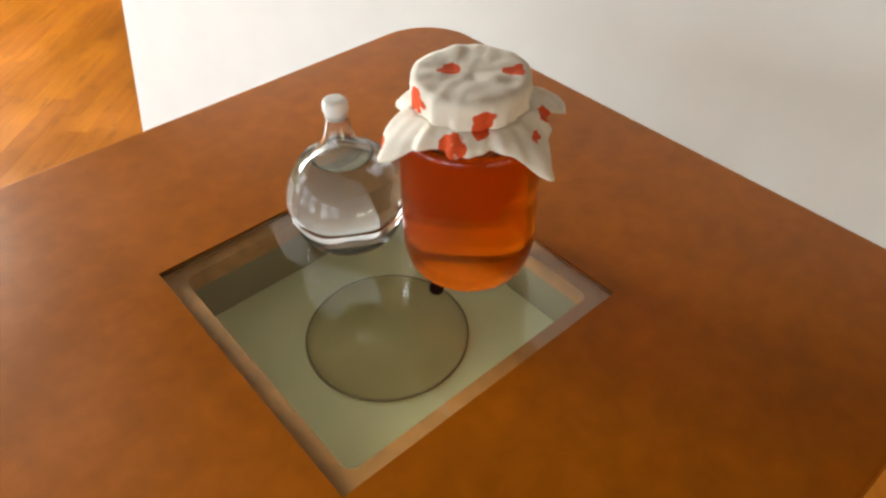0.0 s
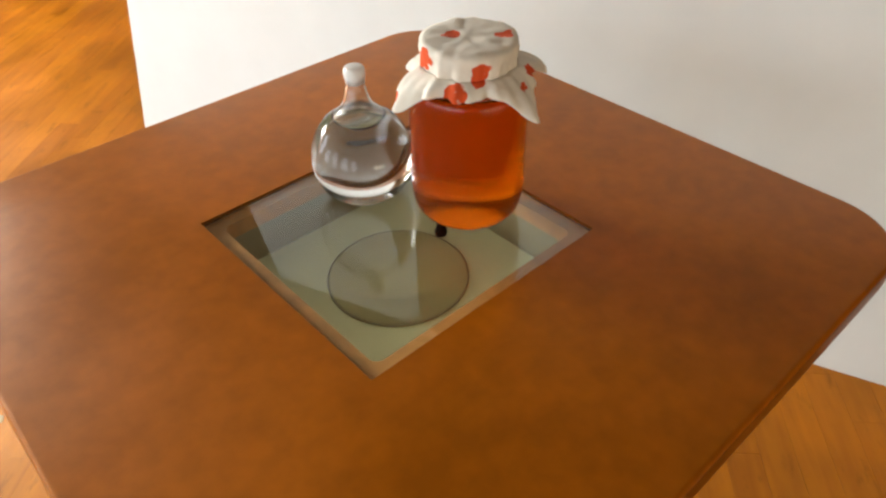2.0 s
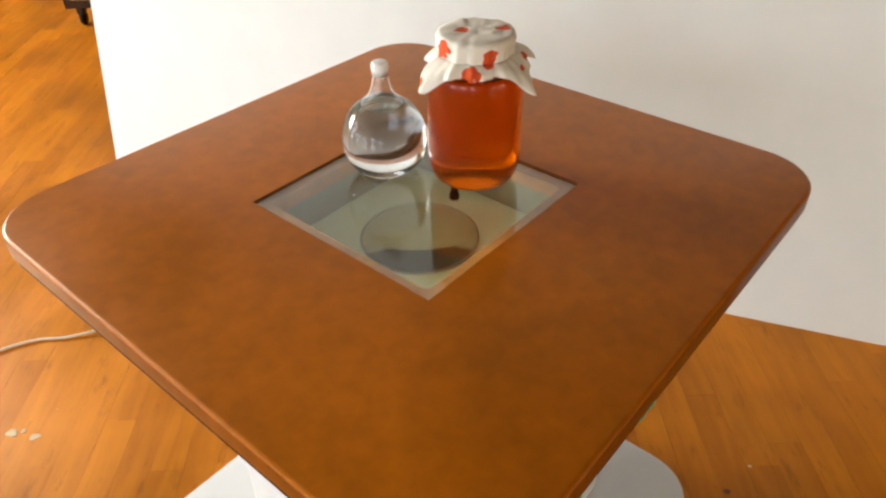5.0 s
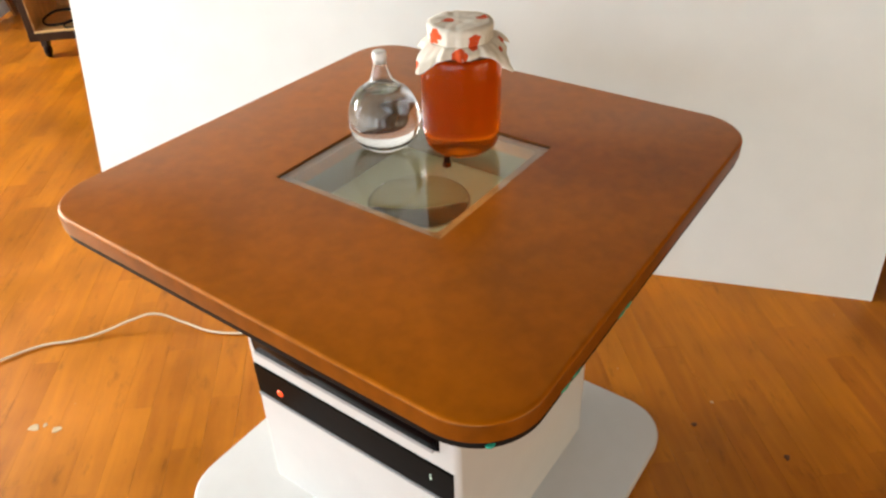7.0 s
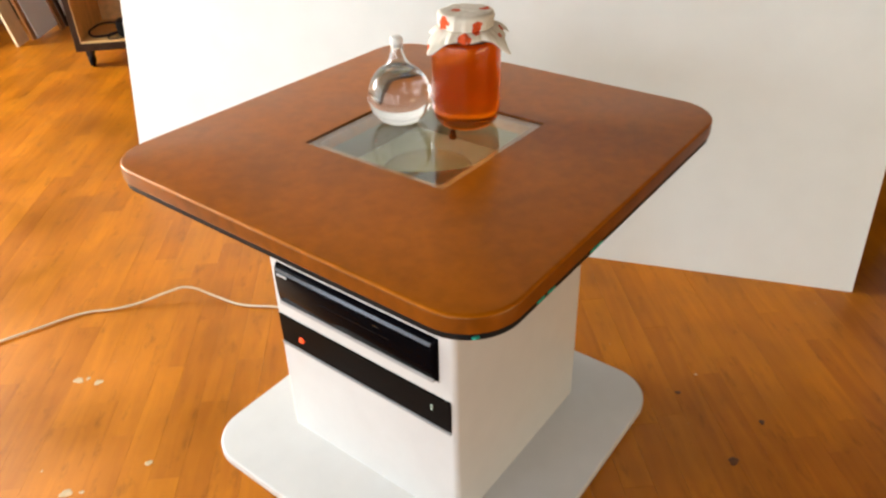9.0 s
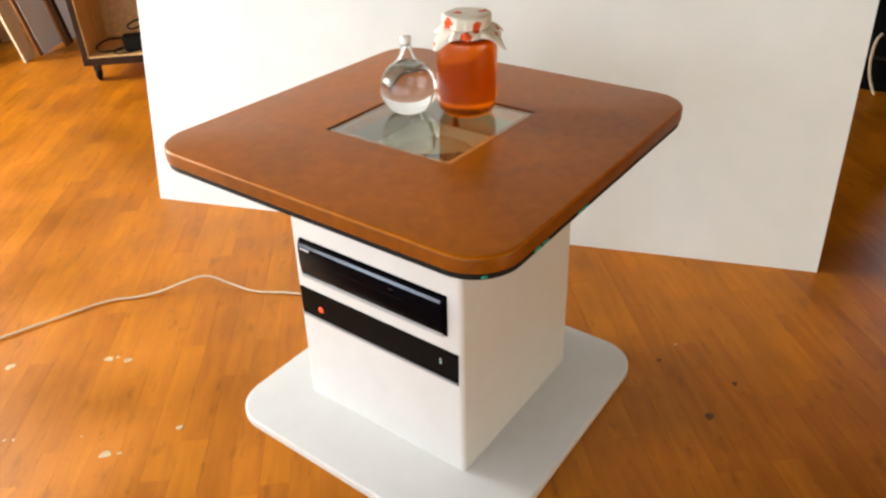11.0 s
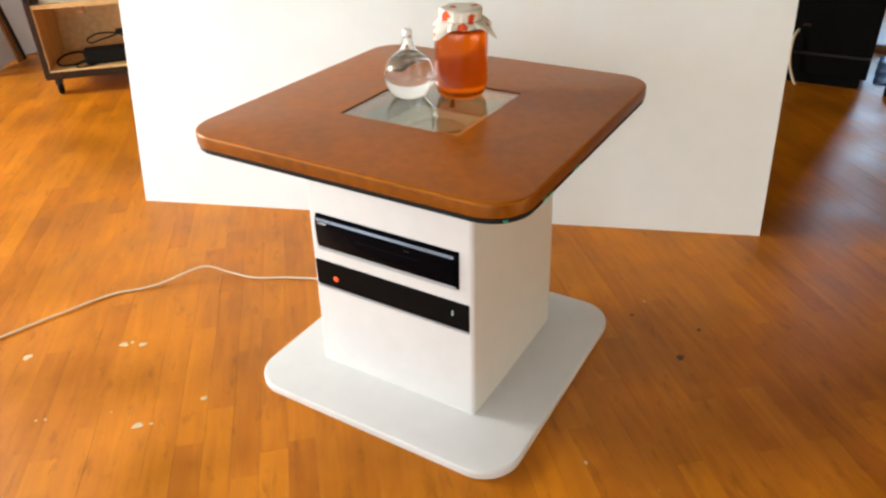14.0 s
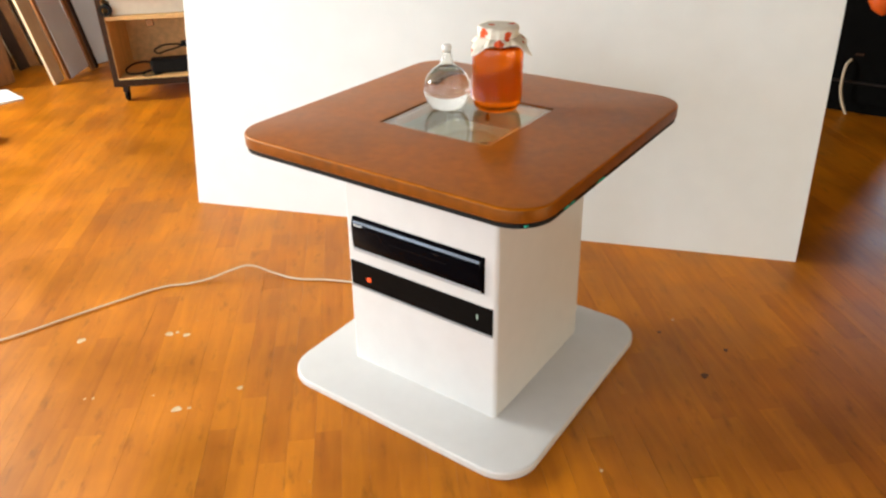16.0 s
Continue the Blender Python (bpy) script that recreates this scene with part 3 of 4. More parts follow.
soft_edges(part("fascia", bowed_front(prof, UP[0] + 0.0015, UP[1] - 0.0015, 0.0, 0.008), M["gloss_black"], player, "glossy black bowed front"), 50)
# Added metal strip: the window's reflection on the bowed front, built as a part
bm = bmesh.new()
quad = [(fx - 0.0118, 0.4890), (fx - 0.0088, 0.4960), (fx - 0.0080, 0.4955), (fx - 0.0110, 0.4885)]
ends = [[bm.verts.new((x, y, z)) for x, z in quad] for y in (UP[0] + 0.010, UP[1] - 0.010)]
for k in range(4):
    bm.faces.new((ends[0][k], ends[0][(k + 1) % 4], ends[1][(k + 1) % 4], ends[1][k]))
bm.faces.new(ends[0])
bm.faces.new(ends[1][::-1])
part("top_trim", bm, M["shiny_grey"], player, "added grey strip standing in for the window's glint on the upper edge")
part("chin", box(fx - 0.0115, fx - 0.004, UP[0] + 0.006, UP[1] - 0.006, 0.4040, 0.4140, 0.0030), M["silver"], player, "silver strip along the lower edge")
part("lettering", box(fx - 0.0136, fx - 0.0128, 0.172, 0.200, 0.4830, 0.4870), M["grey_print"], player, "pale grey lettering")
part("disc_slot", box(fx - 0.0140, fx - 0.0125, -0.10, 0.08, 0.4585, 0.4600), M["matt_black"], player)
part("indicator", box(fx - 0.0138, fx - 0.0128, -0.077, -0.062, 0.4753, 0.4770), M["shiny_grey"], player)

console = empty("control_unit", label="flat black control unit with a red lamp, set into the column", category="control unit")
fl = -col_half(0.33)
part("fascia", box(fl - 0.003, -0.01, LO[0] + 0.001, LO[1] - 0.001, LO[2] + 0.007, LO[3] - 0.001, 0.0012), M["matt_black"], console)
part("lower_lip", box(fl - 0.006, -0.02, LO[0] + 0.001, LO[1] - 0.001, LO[2] + 0.0008, LO[2] + 0.0065, 0.0015), M["silver"], console, "grey lip along the lower edge")
b = lathe([(0, 0.003), (0.005, 0.0028), (0.007, 0.001), (0.0075, 0)], 20)
bmesh.ops.transform(b, matrix=pose(fl - 0.003, 0.167, 0.3180, 0, -90, 0), verts=b.verts)
part("power_lamp", b, M["led"], console, "glowing red power lamp", smooth=True)
part("display_mark", box(fl - 0.0036, fl - 0.0028, -0.1905, -0.1865, 0.3250, 0.3310), M["led_green"], console, "small pale lit mark")
part("display_mark", box(fl - 0.0036, fl - 0.0028, -0.1905, -0.1865, 0.3345, 0.3380), M["led_green"], console, "small pale lit mark")

# ---- jar with a cloth cover ----
GLASS_TOP = 0.7472
JX, JY, JR = 0.096, -0.026, 0.0662
jar = empty("honey_jar", pose(JX, JY, GLASS_TOP), label="large clear glass jar full of amber liquid on the glass pane", category="jar")
JH = 0.211
outer = smooth_profile([(0.0, 0.0012), (0.030, 0.0008), (0.043, 0.0004), (0.0540, 0.0055), (0.0622, 0.016), (JR, 0.036), (JR, 0.06), (JR, 0.12), (JR, 0.160), (0.0635, 0.172), (0.053, 0.183), (0.0475, 0.189), (0.0475, 0.206), (0.0465, JH)], 5)
neck = [(r, z) for r, z in outer if z > 0.172]
part("glass_neck", lathe(neck + [(r - 0.003, z) for r, z in neck[::-1]] + [neck[0]], 72), M["glass"], jar, "clear glass neck", smooth=True)
liq = [(r, z) for r, z in outer if z <= 0.1735]
part("liquid_body", lathe(liq + [(liq[-1][0] - 0.004, liq[-1][1] + 0.0005), (0, liq[-1][1] + 0.0003)], 72), M["amber"], jar, "glass body full of cloudy amber liquid", smooth=True)
b = lathe([(0, 0.2155), (0.046, 0.2155), (0.0485, 0.214), (0.0495, 0.211), (0.0495, 0.199), (0.0478, 0.199), (0.0478, 0.2115), (0, 0.2115)], 48)
part("lid", b, M["silver"], jar, "metal screw lid under the cloth", smooth=True)


def cloth_bm():
    """A square of linen over the lid, tied at the neck, with loose pleats and hanging corners."""
    n = 160
    rows = []
    corner = [(166, 0.045, 14, 0.0), (277, 0.050, 14, 0.0), (-31, 0.042, 12, 0.014), (60, 0.040, 13, 0.0)]
    tie = 0.192
    for lvl in range(28):
        row = []
        for k in range(n):
            a = 2 * math.pi * k / n
            deg = math.degrees(a)
            reach, lift = 0.0, 0.0
            for c, g, wd, lf in corner:
                d = abs((deg - c + 180) % 360 - 180)
                reach += g * math.exp(-(d / wd) ** 2)
                lift += lf * math.exp(-(d / 20.0) ** 2)
            pleat = math.sin(a * 10 + 0.9 * math.sin(a * 2)) + 0.6 * math.sin(a * 17 + 1.3) + 0.4 * math.sin(a * 29 + 0.4)
            nz = noise.noise(Vector((math.cos(a) * 2.2, math.sin(a) * 2.2, lvl * 0.12)))
            fine = noise.noise(Vector((math.cos(a) * 6, math.sin(a) * 6, lvl * 0.35 + 5)))
            if lvl < 10:      # over the lid
                r = 0.0510 * lvl / 9
                z = 0.2185 + 0.0020 * noise.noise(Vector((r * 70 * math.cos(a), r * 70 * math.sin(a), 3))) - (0.0012 if lvl == 9 else 0)
            elif lvl < 16:   # down to the tie
                f = (lvl - 9) / 6
                r = 0.0522 - 0.0025 * f + 0.0012 * pleat * f + 0.0012 * fine
                z = 0.2165 - (0.2165 - tie) * f
            else:            # the loose skirt
                f = (lvl - 15) / 12
                hem = 0.0150 + 0.004 * nz + reach * 0.55
                r = 0.0497 + (0.0145 + 0.004 * nz) * (1 - (1 - f) ** 1.6) + reach * 0.62 * f + (0.0014 + 0.0020 * f) * pleat + 0.0012 * fine
                z = tie - hem * f ** 1.2 + 0.0015 * math.sin(f * math.pi) + lift * f
            row.append((r * math.cos(a), r * math.sin(a), z))
        rows.append(row)
    cap, skirt = bmesh.new(), bmesh.new()
    tip = cap.verts.new((0, 0, rows[0][0][2]))
    vs = [[cap.verts.new(p) for p in row] for row in rows[1:16]]
    for k in range(n):
        cap.faces.new((tip, vs[0][k], vs[0][(k + 1) % n]))
    for bm, vs in ((cap, vs), (skirt, [[skirt.verts.new(p) for p in row] for row in rows[15:]])):
        for a, b in zip(vs, vs[1:]):
            for k in range(n):
                bm.faces.new((a[k], a[(k + 1) % n], b[(k + 1) % n], b[k]))
    return cap, skirt


SPOTS = [(0.086, -0.012, 0.966, 0.0095), (0.126, -0.050, 0.965, 0.0090), (0.070, -0.070, 0.948, 0.0115), (0.044, -0.010, 0.953, 0.0140),
         (0.046, -0.058, 0.929, 0.0108), (0.135, -0.077, 0.930, 0.0115), (0.022, 0.002, 0.912, 0.007), (0.110, -0.094, 0.929, 0.006), (0.158, 0.008, 0.937, 0.010), (0.098, 0.048, 0.932, 0.010)]
M["cloth"] = cloth_material("printed_linen", (0.72, 0.67, 0.58), (0.60, 0.075, 0.014), SPOTS)
cloth = empty("cloth_cover", pose(JX, JY, GLASS_TOP), label="white linen cloth with red printed blossoms tied over the jar", category="cloth")
for nm, bm in zip(("gathered_top", "loose_skirt"), cloth_bm()):
    piece = part(nm, bm, M["cloth"], cloth, smooth=True)
    sol = piece.modifiers.new("thick", "SOLIDIFY")
    sol.thickness, sol.offset = 0.0006, 1.0

# ---- round flask ----
BX, BY = 0.026, 0.086
flask = empty("round_flask", pose(BX, BY, GLASS_TOP), label="round clear glass flask of water with a drawn-out neck", category="flask")
outer = smooth_profile([(0.0, 0.0022), (0.012, 0.0015), (0.020, 0.0), (0.036, 0.0045), (0.052, 0.018), (0.0612, 0.041), (0.0622, 0.060), (0.0568, 0.0815), (0.0450, 0.100), (0.0335, 0.1095), (0.0235, 0.1175), (0.0172, 0.127), (0.0135, 0.139), (0.0113, 0.151), (0.0115, 0.162)], 5)
body = lathe(outer, 72)
cap_ring = [e for e in body.edges if len(e.link_faces) == 1]
bmesh.ops.contextual_create(body, geom=cap_ring)
bmesh.ops.recalc_face_normals(body, faces=body.faces)
LEVEL = 0.108
air = [(max(r - 0.0020, 0.002), z) for r, z in outer if LEVEL < z < 0.157]
hollow = lathe([(0, LEVEL), (air[0][0] - 0.0015, LEVEL), (air[0][0], LEVEL + 0.0012)] + air[1:] + [(0, 0.157)], 72)
bmesh.ops.recalc_face_normals(hollow, faces=hollow.faces)
bmesh.ops.reverse_faces(hollow, faces=hollow.faces)
join(body, hollow)
part("glass_body", body, M["flask"], flask, "clear bulb of water with air in its neck", smooth=True, recalc=False)
part("stopper", lathe(smooth_profile([(0.0085, 0.150), (0.0105, 0.154), (0.0122, 0.160), (0.0120, 0.1665), (0.0095, 0.1705), (0.0, 0.1712)], 5) , 32), M["cap"], flask, "milky white stopper", smooth=True)

# ---- cable on the floor ----
tagged(tube("power_cable", [(0.10, 0.252, 0.06), (0.105, 0.30, 0.012), (0.10, 0.50, 0.006), (0.05, 0.64, 0.005), (-0.012, 0.75, 0.006), (-0.035, 0.84, 0.014), (-0.072, 0.915, 0.036), (-0.12, 0.955, 0.028), (-0.185, 1.000, 0.010),
                             (-0.25, 1.045, 0.005), (-0.305, 1.096, 0.005), (-0.445, 1.150, 0.005), (-0.62, 1.205, 0.005), (-0.80, 1.26, 0.005), (-1.2, 1.47, 0.005), (-1.8, 1.58, 0.005), (-2.27, 1.62, 0.005)], 0.0034, M["cable"]),
       "thin white power cable lying on the wooden floor", "cable")

# ---- trolley ----
CW, CD = 0.62, 0.46
trolley = empty("trolley", pose(0.886, 3.213, 0, 0, 0, -44.6), label="plywood trolley on castors with dark edges, shelves loaded", category="trolley")
t = 0.034
part("bottom_shelf", box(t, CW - t, 0, CD, 0.115, 0.150, 0.002), M["ply"], trolley)
part("back_panel", box(t, CW - t, CD, CD + 0.012, 0.115, 0.86, 0.001), M["ply"], trolley, "pale back board")
part("front_rail", box(0, CW, -0.004, 0.0, 0.100, 0.142, 0.001), M["dark_wood"], trolley, "dark brown front edge")
part("middle_shelf", box(t, CW - t, 0.01, CD, 0.495, 0.520, 0.002), M["ply"], trolley)
for x in (0, CW - t):
    part("side_panel", box(x, x + t, 0, CD + 0.012, 0.108, 0.88, 0.003), M["dark_wood"], trolley, "dark brown side")
for x in (t, CW - t - 0.004):
    part("side_liner", box(x, x + 0.004, 0.002, CD, 0.151, 0.849), M["ply"], trolley, "plywood inner face")
part("shelf_bracket", box(0.26, 0.30, 0.02, 0.05, 0.452, 0.494, 0.003), M["brown_wood"], trolley)
part("top_shelf", box(t, CW - t, 0, CD, 0.850, 0.872, 0.002), M["ply"], trolley)
for x, y in ((0.055, 0.05), (CW - 0.055, 0.05), (0.055, CD - 0.05), (CW - 0.055, CD - 0.05)):
    c = part("castor", box(x - 0.017, x + 0.017, y - 0.028, y + 0.028, 0.060, 0.108, 0.004), M["dark_metal"], trolley, "dark metal castor")
    b = lathe([(0, -0.012), (0.030, -0.012), (0.037, -0.008), (0.038, 0), (0.037, 0.008), (0.030, 0.012), (0, 0.012)], 24)
    bmesh.ops.transform(b, matrix=pose(x, y, 0.038, 0, 90, 0), verts=b.verts)
    part("wheel", b, M["rubber"], c, "black rubber wheel", smooth=True)
TM = trolley.matrix_world.copy()
adapter = empty("power_strip", TM @ pose(0.22, 0.10, 0.1502, 0, 0, 6), label="black power supply with coiled leads on the lower shelf", category="power supply")
part("housing", box(0, 0.30, -0.05, 0.05, 0, 0.088, 0.016), M["rubber"], adapter)
tube("lead", [(0.0, 0, 0.02), (-0.08, -0.02, 0.008), (-0.15, -0.01, 0.02), (-0.13, 0.03, 0.045), (-0.03, 0.05, 0.06), (0.05, 0.055, 0.03)], 0.006, M["rubber"], adapter)
tube("lead", [(0.0, -0.02, 0.02), (-0.05, -0.06, 0.006), (0.03, -0.075, 0.006), (0.09, -0.05, 0.010)], 0.004, M["rubber"], adapter)
hook = empty("hanging_lead", TM @ pose(0.34, 0.20, 0.1502), label="loop of black cable on the trolley's lower shelf", category="cable")
tube("loop", [(0.12, 0.1, 0.006), (0.10, 0.08, 0.10), (0.0, 0.06, 0.135), (-0.09, 0.05, 0.12), (-0.11, 0.04, 0.10), (-0.02, 0.04, 0.105), (0.08, 0.05, 0.13)], 0.005, M["rubber"], hook)
part("plug", box(0.06, 0.11, 0.03, 0.07, 0.125, 0.155, 0.006), M["rubber"], hook)
carton = part("paper_box", box(0, 0.42, 0, 0.28, 0, 0.085, 0.004), M["paper"])
carton.matrix_world = TM @ pose(0.075, 0.03, 0.5202, 0, 0, 3)
tagged(carton, "cream cardboard box lying on the trolley's middle shelf", "box")
carton2 = part("paper_stack", box(0, 0.43, 0, 0.29, 0, 0.13, 0.006), M["paper"])
carton2.matrix_world = TM @ pose(0.055, 0.025, 0.6055, 0, 0, -2)
tagged(carton2, "stack of off-white paper on a cardboard box", "paper stack")
roll = part("tape_roll", lathe([(0.018, -0.02), (0.035, -0.02), (0.035, 0.02), (0.018, 0.02), (0.018, -0.02)], 28), M["rubber"], smooth=False)
roll.matrix_world = TM @ pose(0.048, 0.012, 0.5555, 90, 0, 0)
tagged(roll, "black roll of tape standing on the trolley shelf", "tape roll")

# ---- boards leaning on the wall ----


def leaning(name, x, y, w, h, th, tilt, turn, mat, label, sway=-9):
    """A board on its end, leaning back."""
    ob = part(name, box(0, w, 0, th, 0, h, 0.002), mat)
    ob.matrix_world = pose(x, y, 0.0, -tilt, sway, turn)
    ob.location.z = 0.001
    return tagged(ob, label, "board", "boards leaning on the wall")


leaning("leaning_board", 0.89, 3.94, 0.10, 1.5, 0.02, 5, 24, M["pale_wood"], "pale narrow board leaning on the wall")
leaning("leaning_board", 1.015, 3.995, 0.03, 1.75, 0.02, 5, 24, M["brown_wood"], "brown batten leaning on the wall")
leaning("leaning_board", 1.05, 4.015, 0.20, 1.8, 0.018, 5, 24, M["board"], "white sheet leaning on the wall")
leaning("leaning_board", 1.24, 4.07, 0.035, 1.7, 0.02, 4, 24, M["brown_wood"], "brown batten leaning on the wall")
leaning("leaning_board", 1.29, 4.10, 0.03, 1.6, 0.02, 4, 24, M["dark_wood"], "dark batten leaning on the wall")
for k in range(9):
    leaning("leaning_board", 0.46 + 0.082 * k, 4.52 + 0.03 * (k % 2), 0.075, 1.7 + 0.07 * (k % 3), 0.03, 6, 0, (M["dark_wood"], M["brown_wood"], M["dark_wood"])[k % 3], "dark stained plank leaning on the wall")
crate = part("wooden_crate", box(0, 0.30, 0, 0.30, 0, 0.32, 0.006), M["brown_wood"])
crate.matrix_world = pose(0.50, 4.16, 0, 0, 0, 20)
tagged(crate, "orange-brown wooden crate on the floor", "crate")
sheet = part("white_offcut", box(0, 0.42, 0, 0.30, 0, 0.012, 0.002), M["board"])
sheet.matrix_world = pose(0.18, 3.86, 0.001, 0, 0, -8)
tagged(sheet, "white board offcut lying flat on the floor", "offcut")
shoe = part("wood_block", box(0, 0.16, 0, 0.09, 0, 0.07, 0.012), M["dark_wood"])
shoe.matrix_world = pose(0.01, 3.12, 0, 0, 0, 30)
tagged(shoe, "small dark wooden block on the floor", "block")

# ---- the dark side of the room ----
cab = empty("black_cabinet", label="tall black cabinet in the dim end of the room", category="cabinet")
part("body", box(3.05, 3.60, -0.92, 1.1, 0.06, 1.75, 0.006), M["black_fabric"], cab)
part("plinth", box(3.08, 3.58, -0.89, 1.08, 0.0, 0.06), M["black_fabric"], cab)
part("rail", box(3.03, 3.05, -0.92, 1.1, 0.175, 0.187, 0.003), M["dark_metal"], cab, "thin metal rail")
part("plate", box(3.044, 3.05, -0.585, -0.545, 0.325, 0.338, 0.001), M["dark_wood"], cab, "small brown plate")
tagged(tube("white_hose", [(3.0, -0.575, 0.008), (3.0, -0.562, 0.03), (3.0, -0.528, 0.110), (3.0, -0.514, 0.200), (3.01, -0.518, 0.280), (3.046, -0.530, 0.300)], 0.0075, M["cable"]), "curved white hose beside the black cabinet", "hose")
bm = bmesh.new()
bmesh.ops.create_uvsphere(bm, u_segments=20, v_segments=12, radius=0.06)
for v in bm.verts:
    v.co += v.co.normalized() * 0.012 * noise.noise(v.co * 30)
    v.co.z *= 1.4
    v.co.x *= 0.6
helmet = part("orange_bag", bm, M["orange_plastic"], smooth=True)
helmet.matrix_world = pose(3.010, -0.605, 0.640)
tagged(helmet, "orange plastic bag hung on the black cabinet", "bag")
bench = empty("low_bench", label="low dark bench along the far wall", category="bench")
part("seat", box(4.5, 4.9, -2.3, -0.6, 0.36, 0.40, 0.006), M["dark_wood"], bench)
for x, y in ((4.53, -2.2), (4.83, -2.2), (4.53, -0.72), (4.83, -0.72)):
    part("leg", box(x, x + 0.04, y, y + 0.04, 0, 0.36, 0.003), M["dark_wood"], bench)
foot = part("dark_bundle", box(2.98, 3.2, -1.36, -1.02, 0.0, 0.06, 0.02), M["black_fabric"])
tagged(foot, "dark folded bundle lying on the floor", "bundle")
bm = bmesh.new()
N1, N2 = 26, 18
grid = []
for i in range(N1 + 1):
    row = []
    for j in range(N2 + 1):
        u, v = i / N1, j / N2
        x, y = 3.22 + 0.62 * u + 0.03 * noise.noise(Vector((v * 4, 2, 0))), -1.50 + 0.54 * v + 0.04 * noise.noise(Vector((u * 4, 7, 0)))
        crease = abs(noise.noise(Vector((u * 5, v * 5, 1)))) + 0.5 * abs(noise.noise(Vector((u * 11, v * 11, 4))))
        edge = min(u, 1 - u, v, 1 - v)
        row.append(bm.verts.new((x, y, 0.004 + 0.055 * crease * min(1, edge * 6))))
    grid.append(row)
for i in range(N1):
    for j in range(N2):
        bm.faces.new((grid[i][j], grid[i + 1][j], grid[i + 1][j + 1], grid[i][j + 1]))
plastic = part("plastic_sheet", bm, M["blue_plastic"], smooth=True)
mod = plastic.modifiers.new("thick", "SOLIDIFY")
mod.thickness, mod.offset = 0.0015, -1.0
tagged(plastic, "crumpled light blue plastic sheet on the floor", "plastic sheet")
skirt = part("floor_batten", box(3.94, 3.98, -2.6, -0.5, 0.0, 0.045, 0.004), M["brown_wood"])
tagged(skirt, "brown wooden batten lying along the floor", "batten")

# ---- dried paint and marks on the floor ----
FZ = 0.0


def blot(x, y, r, mat, label, cat, seed):
    rg = random.Random(seed)
    n = 18
    ph = [rg.uniform(0, 6.28) for _ in range(4)]
    ring = []
    for k in range(n):
        a = 2 * math.pi * k / n
        q = r * (0.74 * (1 + 0.14 * math.sin(2 * a + ph[0]) + 0.12 * math.sin(3 * a + ph[1]) + 0.08 * math.sin(5 * a + ph[2])))
        ring.append((q * math.cos(a), q * math.sin(a)))
    bm = stack([[(px, py, 0.0) for px, py in ring], [(px * 0.95, py * 0.95, 0.0006) for px, py in ring], [(px * 0.6, py * 0.6, 0.0011) for px, py in ring]])
    ob = part("paint_blot" if cat == "paint blot" else "floor_mark", bm, mat, smooth=False)
    ob.matrix_world = pose(x, y, FZ + 0.0002)
    return tagged(ob, label, cat, "blots on the floor")


for k, (x, y, r) in enumerate(((-0.691, 0.523, 0.017), (-0.529, 0.446, 0.011), (-0.478, 0.845, 0.016), (-0.458, 0.830, 0.008), (-0.450, 0.794, 0.014), (-0.661, 1.051, 0.017), (-0.798, 0.761, 0.006), (-0.813, 0.779, 0.005), (-0.668, 0.497, 0.007), (-0.235, -0.550, 0.006), (0.498, -0.47, 0.005), (-0.692, 0.628, 0.004))):
    blot(x, y, r, M["paint_drop"], "small blot of dried white paint on the floor", "paint blot", 40 + k)
for k, (x, y, r) in enumerate(((0.273, -0.645, 0.016), (0.408, -0.458, 0.009), (0.43, -0.66, 0.010))):
    blot(x, y, r, M["dark_mark"], "small dark stain worn into the floor", "floor stain", 80 + k)

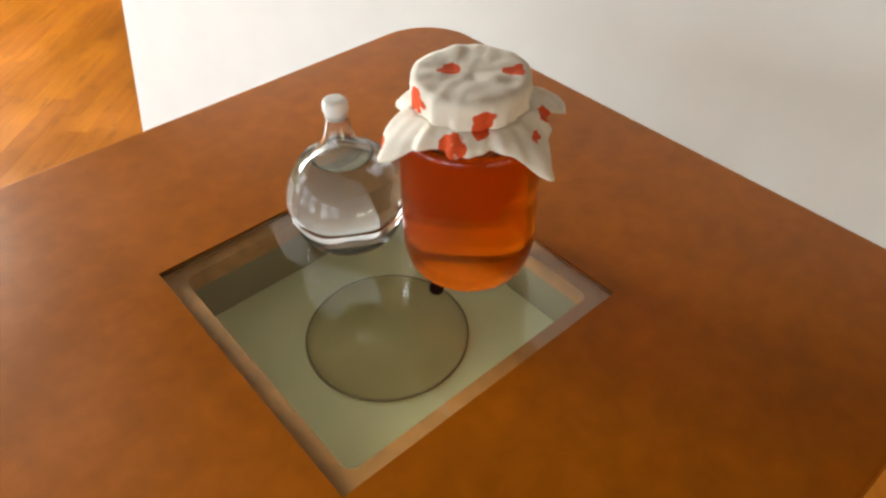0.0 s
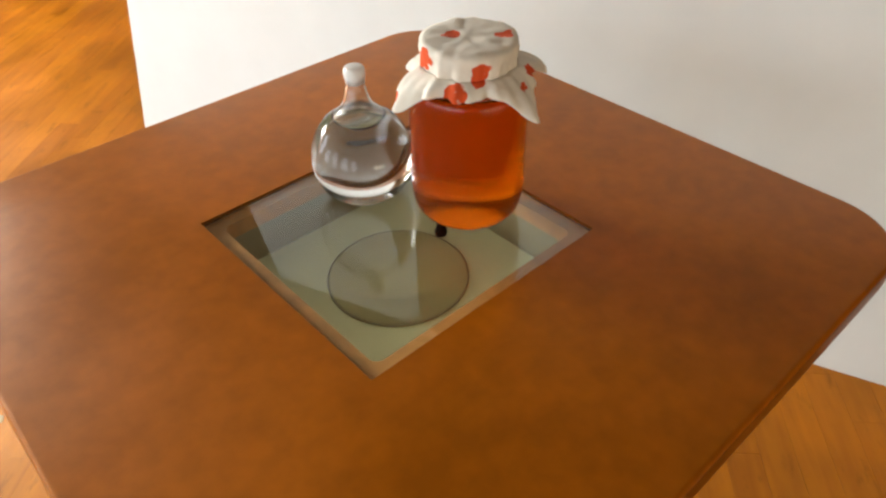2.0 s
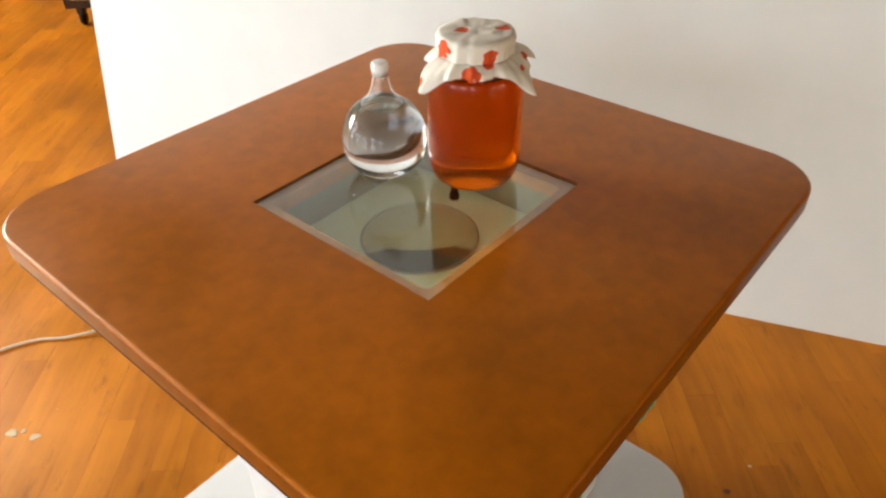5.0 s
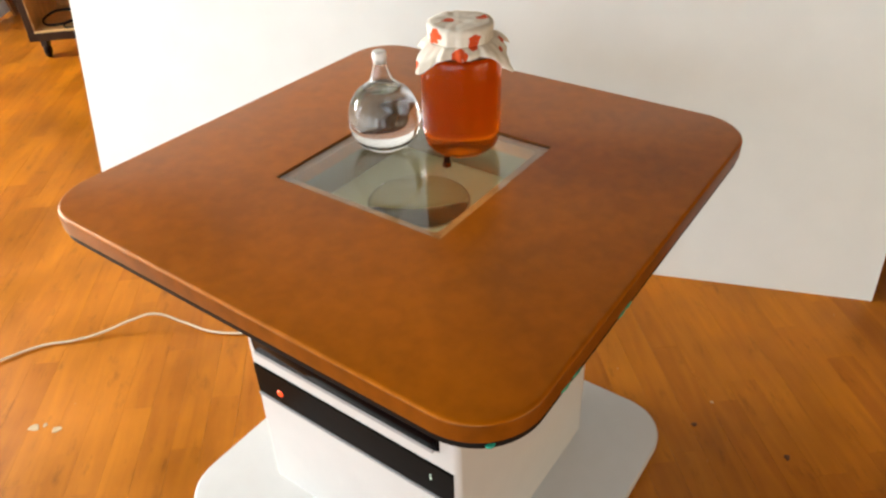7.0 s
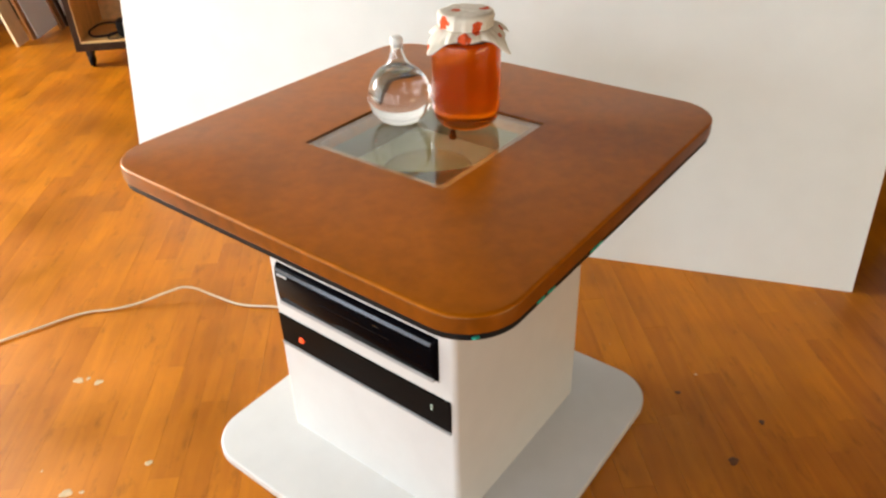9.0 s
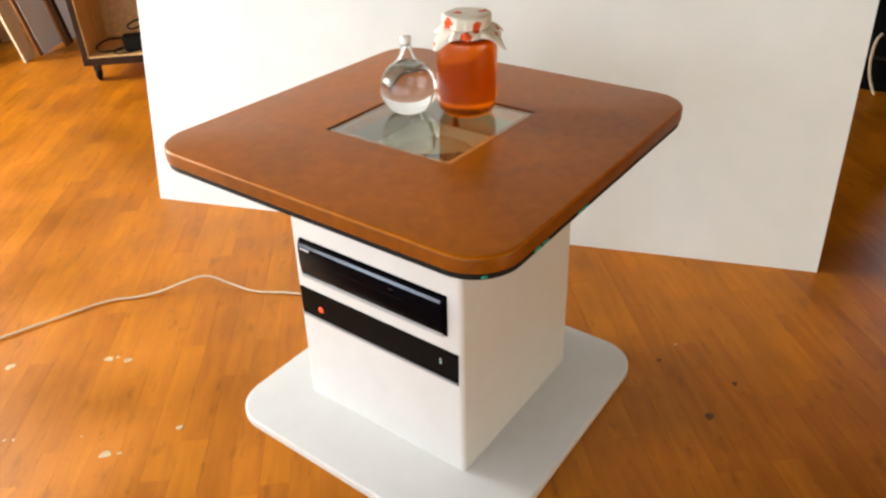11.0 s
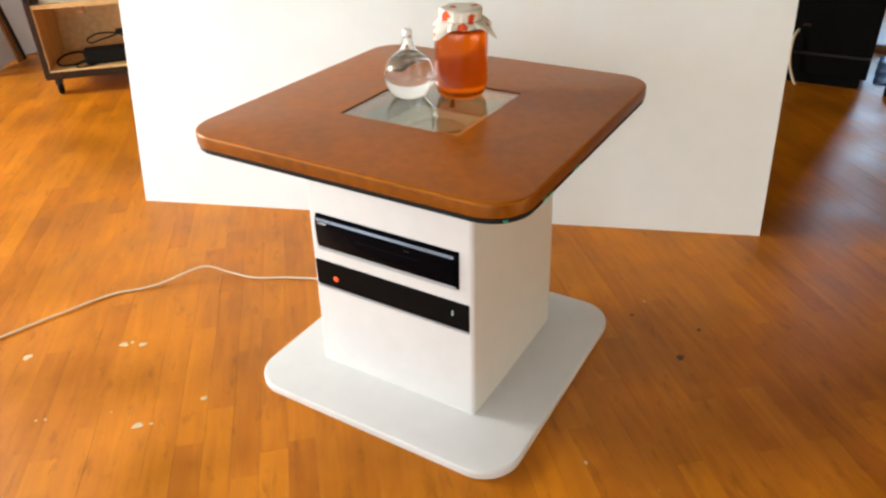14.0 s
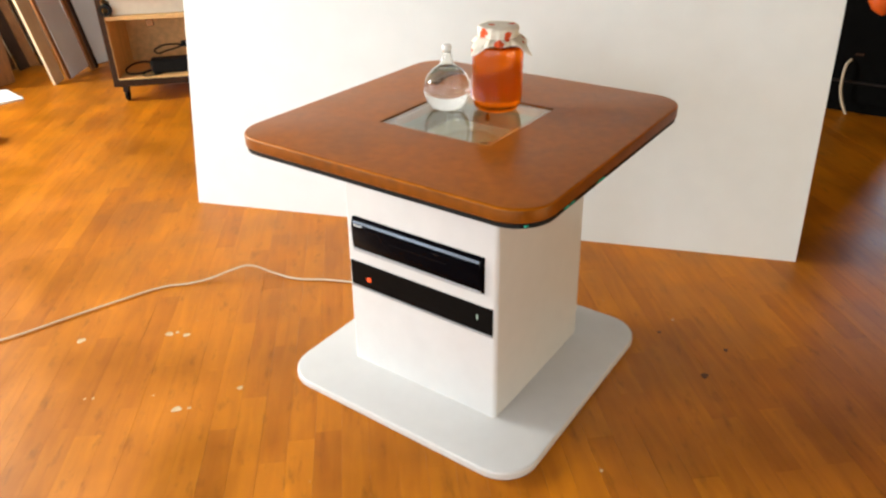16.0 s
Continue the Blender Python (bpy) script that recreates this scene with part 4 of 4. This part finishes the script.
# ---- floor strips ----
floor = tagged(part("floor", box(R_["x0"] - 0.2, R_["x1"] + 0.2, R_["y0"] - 0.2, R_["y1"] + 0.2, -0.12, -0.0025), M["gap"]), "worn oiled hardwood strip floor, honey brown", "floor", kind="structure")
PW = 0.071
ca, sa = math.cos(radians(FLOOR_TURN)), math.sin(radians(FLOOR_TURN))
LENGTHS = (0.42, 0.50, 0.58, 0.66)


def strip_mesh(length):
    bm = box(-length / 2 + 0.0002, length / 2 - 0.0002, -PW / 2 + 0.0002, PW / 2 - 0.0002, -0.012, 0.0)
    bmesh.ops.recalc_face_normals(bm, faces=bm.faces)
    me = bpy.data.meshes.new("strip")
    bm.to_mesh(me)
    bm.free()
    me.materials.append(M["plank"])
    return me


strips = {L: strip_mesh(L) for L in LENGTHS}
rg = random.Random(3)
near, verts, faces = 0, [], []
for row in range(-104, 105):
    v = row * PW
    u = -8.0 + rg.uniform(0, 0.6)
    while u < 8.0:
        L = rg.choice(LENGTHS)
        c = u + L / 2
        u += L
        x, y = c * ca - v * sa, c * sa + v * ca
        if not (R_["x0"] - 0.4 < x < R_["x1"] + 0.4 and R_["y0"] - 0.4 < y < R_["y1"] + 0.4):
            continue
        dz = rg.uniform(-0.0004, 0.0)
        if -1.25 < v < 1.45 and -1.25 < c < 2.0 and near < 300:
            ob = new("strip", strips[L])
            ob.matrix_world = pose(x, y, dz, 0, 0, FLOOR_TURN)
            ob.parent = floor
            near += 1
            continue
        g = 0.0002
        k = len(verts)
        for zz, e in ((-0.012, 0.0), (-0.006, 0.0), (0.0, 0.0)):
            for du, dv in ((-1, -1), (1, -1), (1, 1), (-1, 1)):
                uu, vv = c + du * (L / 2 - g - e), v + dv * (PW / 2 - g - e)
                verts.append((uu * ca - vv * sa, uu * sa + vv * ca, zz + dz))
        for lv in (0, 4):
            for q in range(4):
                faces.append((k + lv + q, k + lv + (q + 1) % 4, k + lv + 4 + (q + 1) % 4, k + lv + 4 + q))
        faces.append((k + 8, k + 9, k + 10, k + 11))
me = bpy.data.meshes.new("far_strips")
me.from_pydata(verts, [], faces)
me.materials.append(M["plank_far"])
far = new("far_strips", me)
far.parent = floor
tagged(far, "honey brown hardwood strips", kind="stuff")
